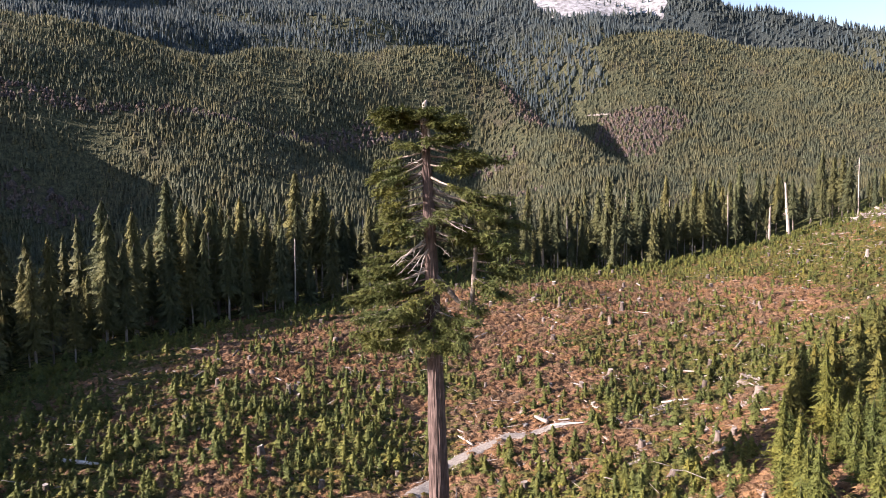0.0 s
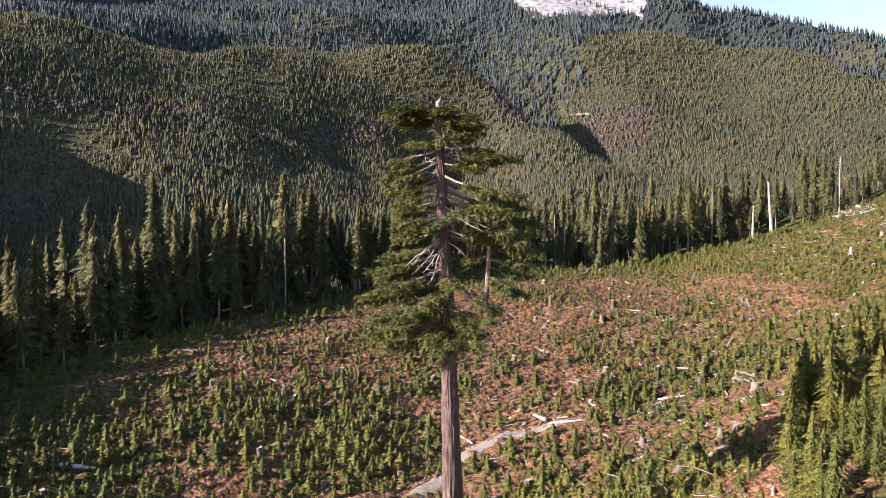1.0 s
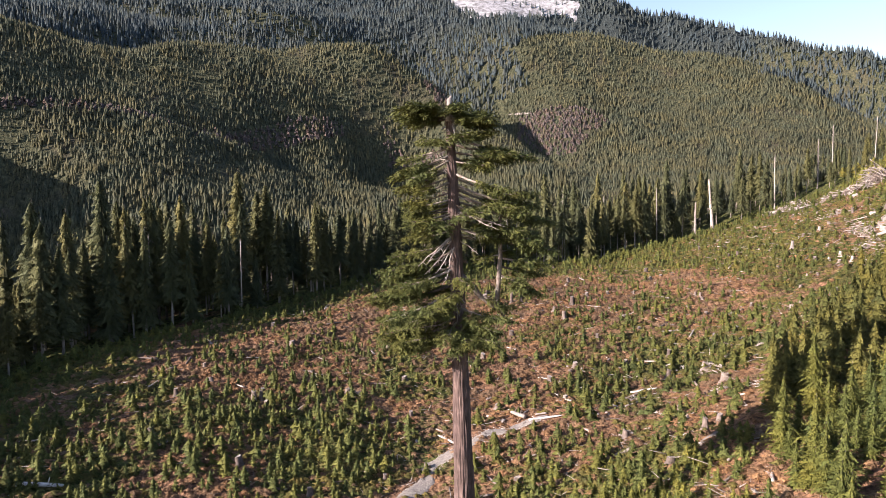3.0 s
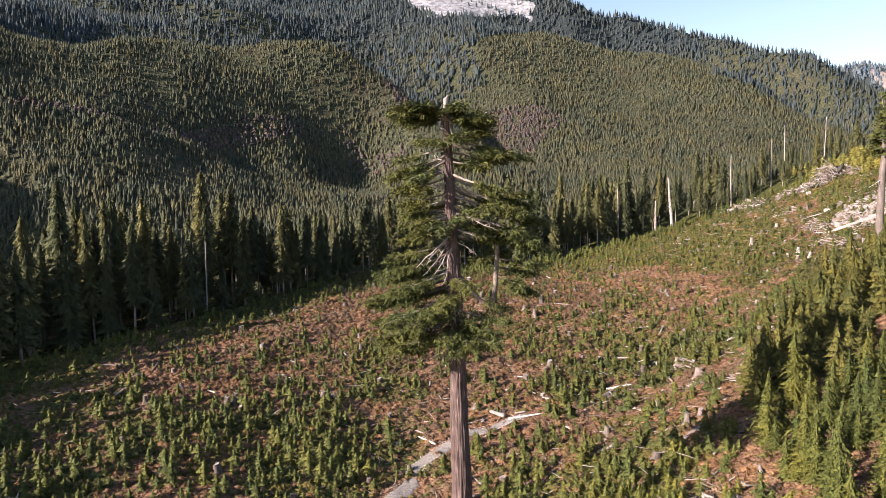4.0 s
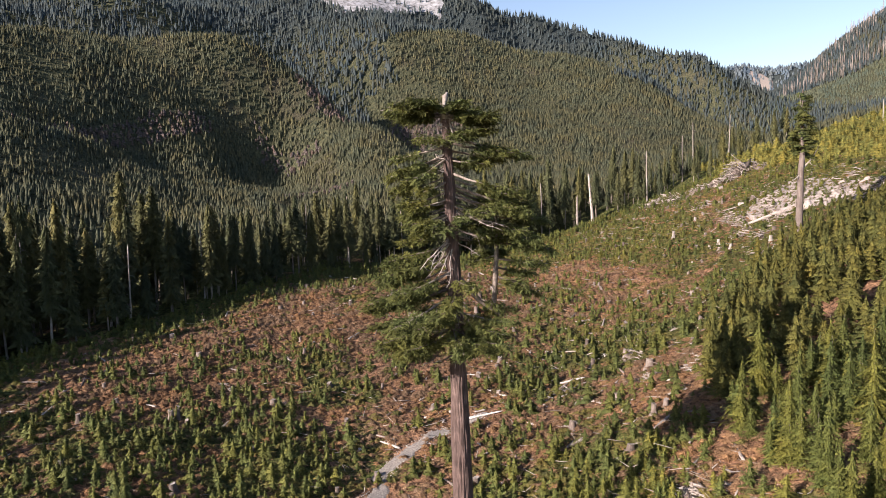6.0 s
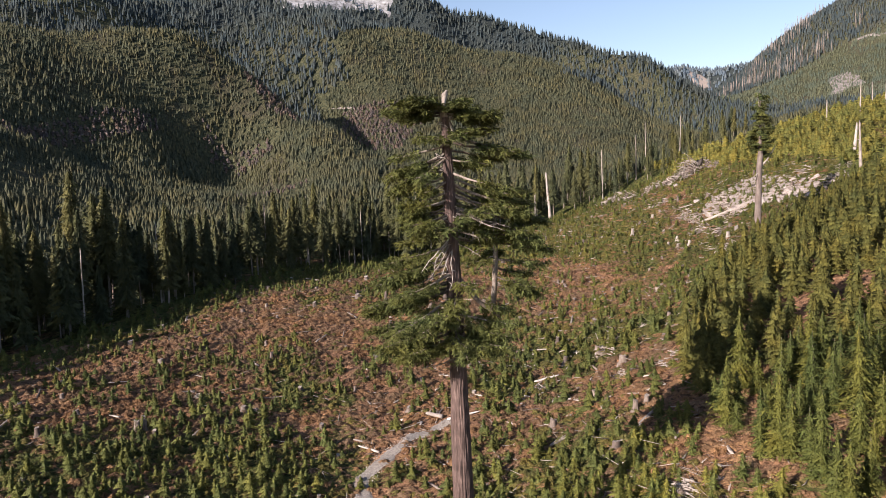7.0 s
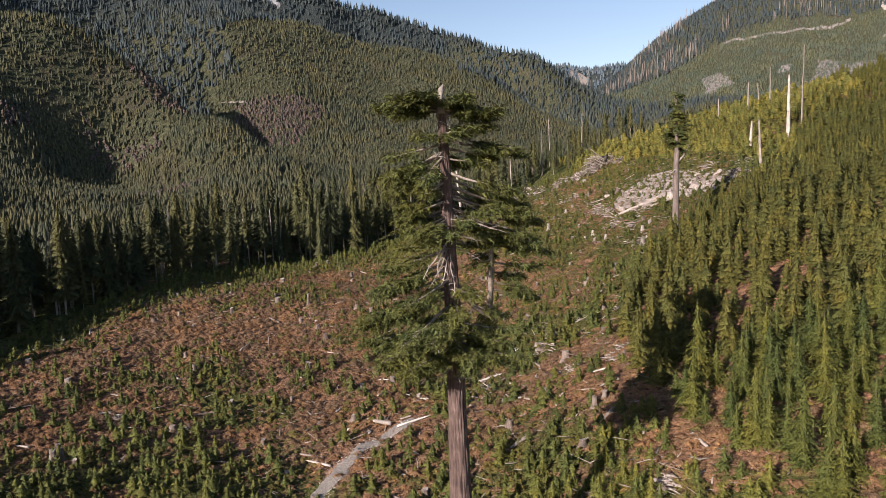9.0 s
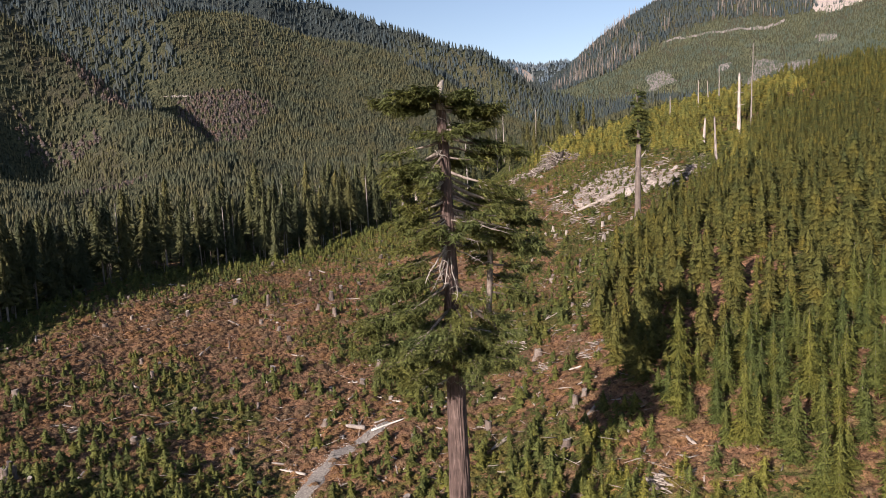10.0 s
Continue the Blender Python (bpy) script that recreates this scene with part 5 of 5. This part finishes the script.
def slash_pile(x, y, R, H, n, seed):
    """A heap of tumbled bleached logs and poles."""
    g = np.random.default_rng(seed)
    root = new("slash_pile")
    z0 = float(height(x, y)[0])
    root.matrix_basis = pose(x, y, z0)
    # tangled rubbish under the logs
    V, F = rock_arrays(seed, 1.0, 3)
    V = V * (1 + 0.25 * g.normal(0, 1, (len(V), 1)))
    V = V * np.array([R * 0.72, R * 0.72, H * 0.62])
    V[:, 2] += height(V[:, 0] + x, V[:, 1] + y) - z0
    mesh_part("rubble", V, F, M_STUMP, root, "grey-brown tangle of bark and branches")
    for i in range(n):
        a, f = g.uniform(0, 6.28), math.sqrt(g.random()) * 0.8
        cx, cy = R * f * math.cos(a), R * f * math.sin(a)
        gz = float(height(x + cx, y + cy)[0]) - z0
        L = R * g.uniform(0.35, 0.95)
        az = a + g.normal(0.6, 0.9)
        tilt = g.normal(0, 0.22) - 0.35 * H / R * math.cos(az - a)
        w = np.array([math.cos(az) * math.cos(tilt), math.sin(az) * math.cos(tilt), math.sin(tilt)])
        c = np.array([cx, cy, gz + H * (1 - f) * g.uniform(0.3, 1.0) + 0.15])
        rr = g.uniform(0.04, 0.13) * (1 + 0.12 * R * (g.random() < 0.4))
        p = np.array([c - w * L / 2, c + g.normal(0, 0.12, 3), c + w * L / 2])
        mesh_part("log", *tube(p, np.array([1, 0.85, 0.55]) * rr, 6, g, 0.08), M_STUMP if i % 4 == 0 else M_DEADWOOD, root)
    return tagged(root, "heap of bleached slash logs tumbled on the slope", "slash pile", "slash piles")


slash_pile(199, 264, 8.0, 10.5, 150, 700)
slash_pile(192, 278, 6.0, 3.0, 40, 701)
slash_pile(182, 285, 7.0, 2.4, 40, 702)
slash_pile(208, 256, 5.0, 3.0, 30, 703)
slash_pile(30, 82, 2.8, 1.2, 60, 704)
slash_pile(33, 79, 1.8, 0.9, 40, 705)
slash_pile(66, 148, 3.0, 1.6, 26, 706)
slash_pile(176, 205, 6.0, 1.6, 44, 707)
slash_pile(160, 222, 6.0, 1.4, 40, 708)
slash_pile(150, 196, 5.0, 1.4, 36, 709)
slash_pile(170, 250, 6.0, 1.6, 40, 710)
slash_pile(186, 192, 5.0, 1.6, 36, 711)
slash_pile(178, 296, 8.0, 2.0, 50, 712)
slash_pile(207, 262, 5.0, 4.5, 50, 720)
slash_pile(192, 270, 6.0, 4.0, 60, 721)
slash_pile(165, 209, 5.0, 1.6, 60, 722)
slash_pile(158, 214, 5.0, 1.2, 60, 723)
slash_pile(152, 206, 5.0, 1.0, 50, 724)
slash_pile(187, 298, 7.0, 2.2, 50, 713)
slash_pile(174, 187, 6.0, 1.2, 60, 714)
slash_pile(170, 212, 6.0, 1.4, 60, 715)
slash_pile(162, 200, 5.0, 1.2, 50, 716)
slash_pile(180, 174, 6.0, 1.2, 60, 717)
slash_pile(64, 122, 4.0, 0.9, 50, 718)
slash_pile(58, 131, 3.5, 0.8, 40, 719)
slash_pile(141, 186, 4.0, 0.9, 40, 730)
slash_pile(121, 163, 4.5, 0.8, 44, 731)
slash_pile(84, 140, 3.0, 0.7, 34, 732)
slash_pile(72, 152, 2.6, 0.8, 30, 733)
slash_pile(46, 146, 3.0, 0.6, 34, 734)
slash_pile(-14, 168, 2.4, 0.5, 30, 735)
slash_pile(-24, 182, 2.2, 0.5, 28, 736)

# scattered sticks and splinters
ns = 5200
q = np.stack([rng.uniform(-90, 195, ns), rng.uniform(88, 300, ns)], -1)
dens = vnoise(q[:, 0] / 12, q[:, 1] / 12, 31) + 0.25 * smooth(60, 160, q[:, 0])
ok = (dens > 0.0) & (q[:, 1] < edge_y(q[:, 0]) - 4) & (q[:, 1] > np.interp(q[:, 0], Y_EDGE[:, 0], Y_EDGE[:, 1]) - 2) | in_poly(q, [(18, 88), (40, 88), (44, 100), (20, 104)])
knoll = strew(135, 205, 165, 305, 2.2, rng)
knoll = knoll[(knoll[:, 1] < edge_y(knoll[:, 0]) - 4) & (knoll[:, 1] > np.interp(knoll[:, 0], Y_EDGE[:, 0], Y_EDGE[:, 1]) - 4) & (vnoise(knoll[:, 0] / 9, knoll[:, 1] / 9, 34) > -0.15)]
q = np.vstack([q[ok], knoll, np.stack([rng.uniform(22, 40, 130), rng.uniform(68, 96, 130)], -1)])
sticks = []
for i in range(24):
    L, r = rng.uniform(0.8, 3.6), rng.uniform(0.03, 0.11)
    w = unit(np.array([1, 0, rng.uniform(-0.15, 0.35)]))
    sticks.append(tube(np.array([[0, 0, 0.1], w * L * 0.5 + rng.normal(0, 0.05 * L, 3) * 0.6, w * L]), np.array([r, r * 0.8, r * 0.4]), 4))
stand("slash_sticks", sticks, q, rng.uniform(0.6, 1.3, len(q)), rng, M_DEADWOOD, "pale sticks and splintered branches strewn over the clearcut", "slash")
chunks = [rock_arrays(380 + i, 0.7, 1) for i in range(4)]
n2 = 2600
q = np.stack([rng.uniform(20, 195, n2), rng.uniform(90, 290, n2)], -1)
q = q[(q[:, 1] > np.interp(q[:, 0], Y_EDGE[:, 0], Y_EDGE[:, 1])) & (q[:, 1] < edge_y(q[:, 0]) - 8) & (vnoise(q[:, 0] / 18, q[:, 1] / 18, 33) + 0.6 * smooth(110, 160, q[:, 0]) > 0.35)]
stand("field_stones", chunks, q, rng.uniform(0.15, 0.7, len(q)), rng, M_ROCK, "pale stones lying on the logged slope", "stones")

# ---- saplings ----
SAP = "bushy young conifer sapling growing on the clearcut"
saps = [conifer("sapling", M_SAPLING_NEEDLES, SAP, "sapling", "saplings of the clearcut", M_BARK, 1.9 + 0.42 * i, 0.0, 1.1 + 0.16 * i, 9, 6, 4, 800 + i, core=(7, 10, 0.45), hang=0.1, thick=0.08, gap=0.08, lift=0.2, droop=0.2, power=0.65, trunk_sides=4, trunk_r=0.05, width=0.4, tips=(-0.2, 0.5)) for i in range(6)]
q = scatter(-110, 290, 88, 320, 2.2, rng)
b = bearing(q)
patchy = 0.8 * vnoise(q[:, 0] / 20, q[:, 1] / 20, 41) - 0.7 * (bracken_cover(q[:, 0], q[:, 1]) - 0.6) + 0.6 * vnoise(q[:, 0] / 8, q[:, 1] / 8, 42)
near = 0.6 * smooth(215, 130, q[:, 1]) * smooth(30, -20, q[:, 0])
up = 0.35 * smooth(90, 150, q[:, 0]) + 0.6 * smooth(188, 200, q[:, 0])
creek_d = np.min(np.linalg.norm(q[:, None] - CREEK[None], axis=2), 1)
ok = (0.6 * (patchy + near + up) + 0.34 + 0.5 * smooth(40, 15, edge_y(q[:, 0]) - q[:, 1]) > rng.random(len(q))) & (q[:, 1] < edge_y(q[:, 0]) - 1) & (b > -37) & (b < 62) & (creek_d > 4.6) & (q[:, 1] > np.interp(q[:, 0], Y_EDGE[:, 0], Y_EDGE[:, 1]) - 1) 
front = strew(20, 38, 64, 92, 2.1, rng)
q = np.vstack([q[ok], front[in_poly(front, [(21, 64), (33, 68), (36, 84), (30, 79), (27, 78), (22, 80)])]])
gap = strew(18, 48, 76, 118, 2.3, rng)
q = np.vstack([q, gap[in_poly(gap, [(23, 78), (40, 86), (47, 100), (40, 114), (24, 108), (18, 96)])]])
q = q[np.argsort(np.hypot(q[:, 0] + 15, q[:, 1] - 10))]
sc = rng.uniform(0.5, 1.25, len(q)) * (1 + 0.5 * smooth(20, 4, edge_y(q[:, 0]) - q[:, 1])) * (1 - 0.3 * smooth(150, 220, q[:, 1]))
plant(saps, q[:300], sc[:300], rng, 2.0)
low = [conifer_arrays(1.8 + 0.42 * i, 0.0, 1.15 + 0.16 * i, 6, 5, 1, 860 + i, core=(4, 8, 0.5), hang=0.1, thick=0.14, gap=0.05, lift=0.2, droop=0.2, trunk_sides=3, width=0.4, power=0.7, tips=(-0.2, 0.5))[1] for i in range(6)]
stand("sapling_stand", low, q[300:], sc[300:], rng, M_SAPLING_STAND, "patchy young conifer saplings across the clearcut", "saplings")

# ---- bracken, brush and grass ----
q = strew(-112, 262, 42, 322, 1.27, rng)
b = bearing(q)
Y_LOW = np.where(q[:, 0] > 175, 180, np.interp(q[:, 0], Y_EDGE[:, 0], Y_EDGE[:, 1]) - 3)
red = bracken_cover(q[:, 0], q[:, 1])
ok = (q[:, 1] < edge_y(q[:, 0]) + 2) & (b > -37) & (b < 62) & ((q[:, 1] > Y_LOW) | in_poly(q, [(5, 40), (60, 40), (62, 110), (14, 105)])) & (np.min(np.linalg.norm(q[:, None] - CREEK[None], axis=2), 1) > 3.2)
q, red = q[ok], red[ok]
rr = rng.random(len(q))
share = 0.12 + 0.8 * red
fern = q[rr < share]
green = q[(rr > share) & (rng.random(len(q)) < 0.8)]
stand("bracken", [mound_arrays(1.25, 0.6, 2, 10, 900 + i) for i in range(12)], fern, rng.uniform(0.5, 1.4, len(fern)), rng, M_BRACKEN, "dead rust-brown bracken and grass covering the clearcut", "bracken")
stand("brush", [mound_arrays(1.2, 0.85, 2, 10, 930 + i) for i in range(10)], green, rng.uniform(0.5, 1.3, len(green)), rng, M_BRUSH, "low olive-green salal brush on the clearcut", "brush")
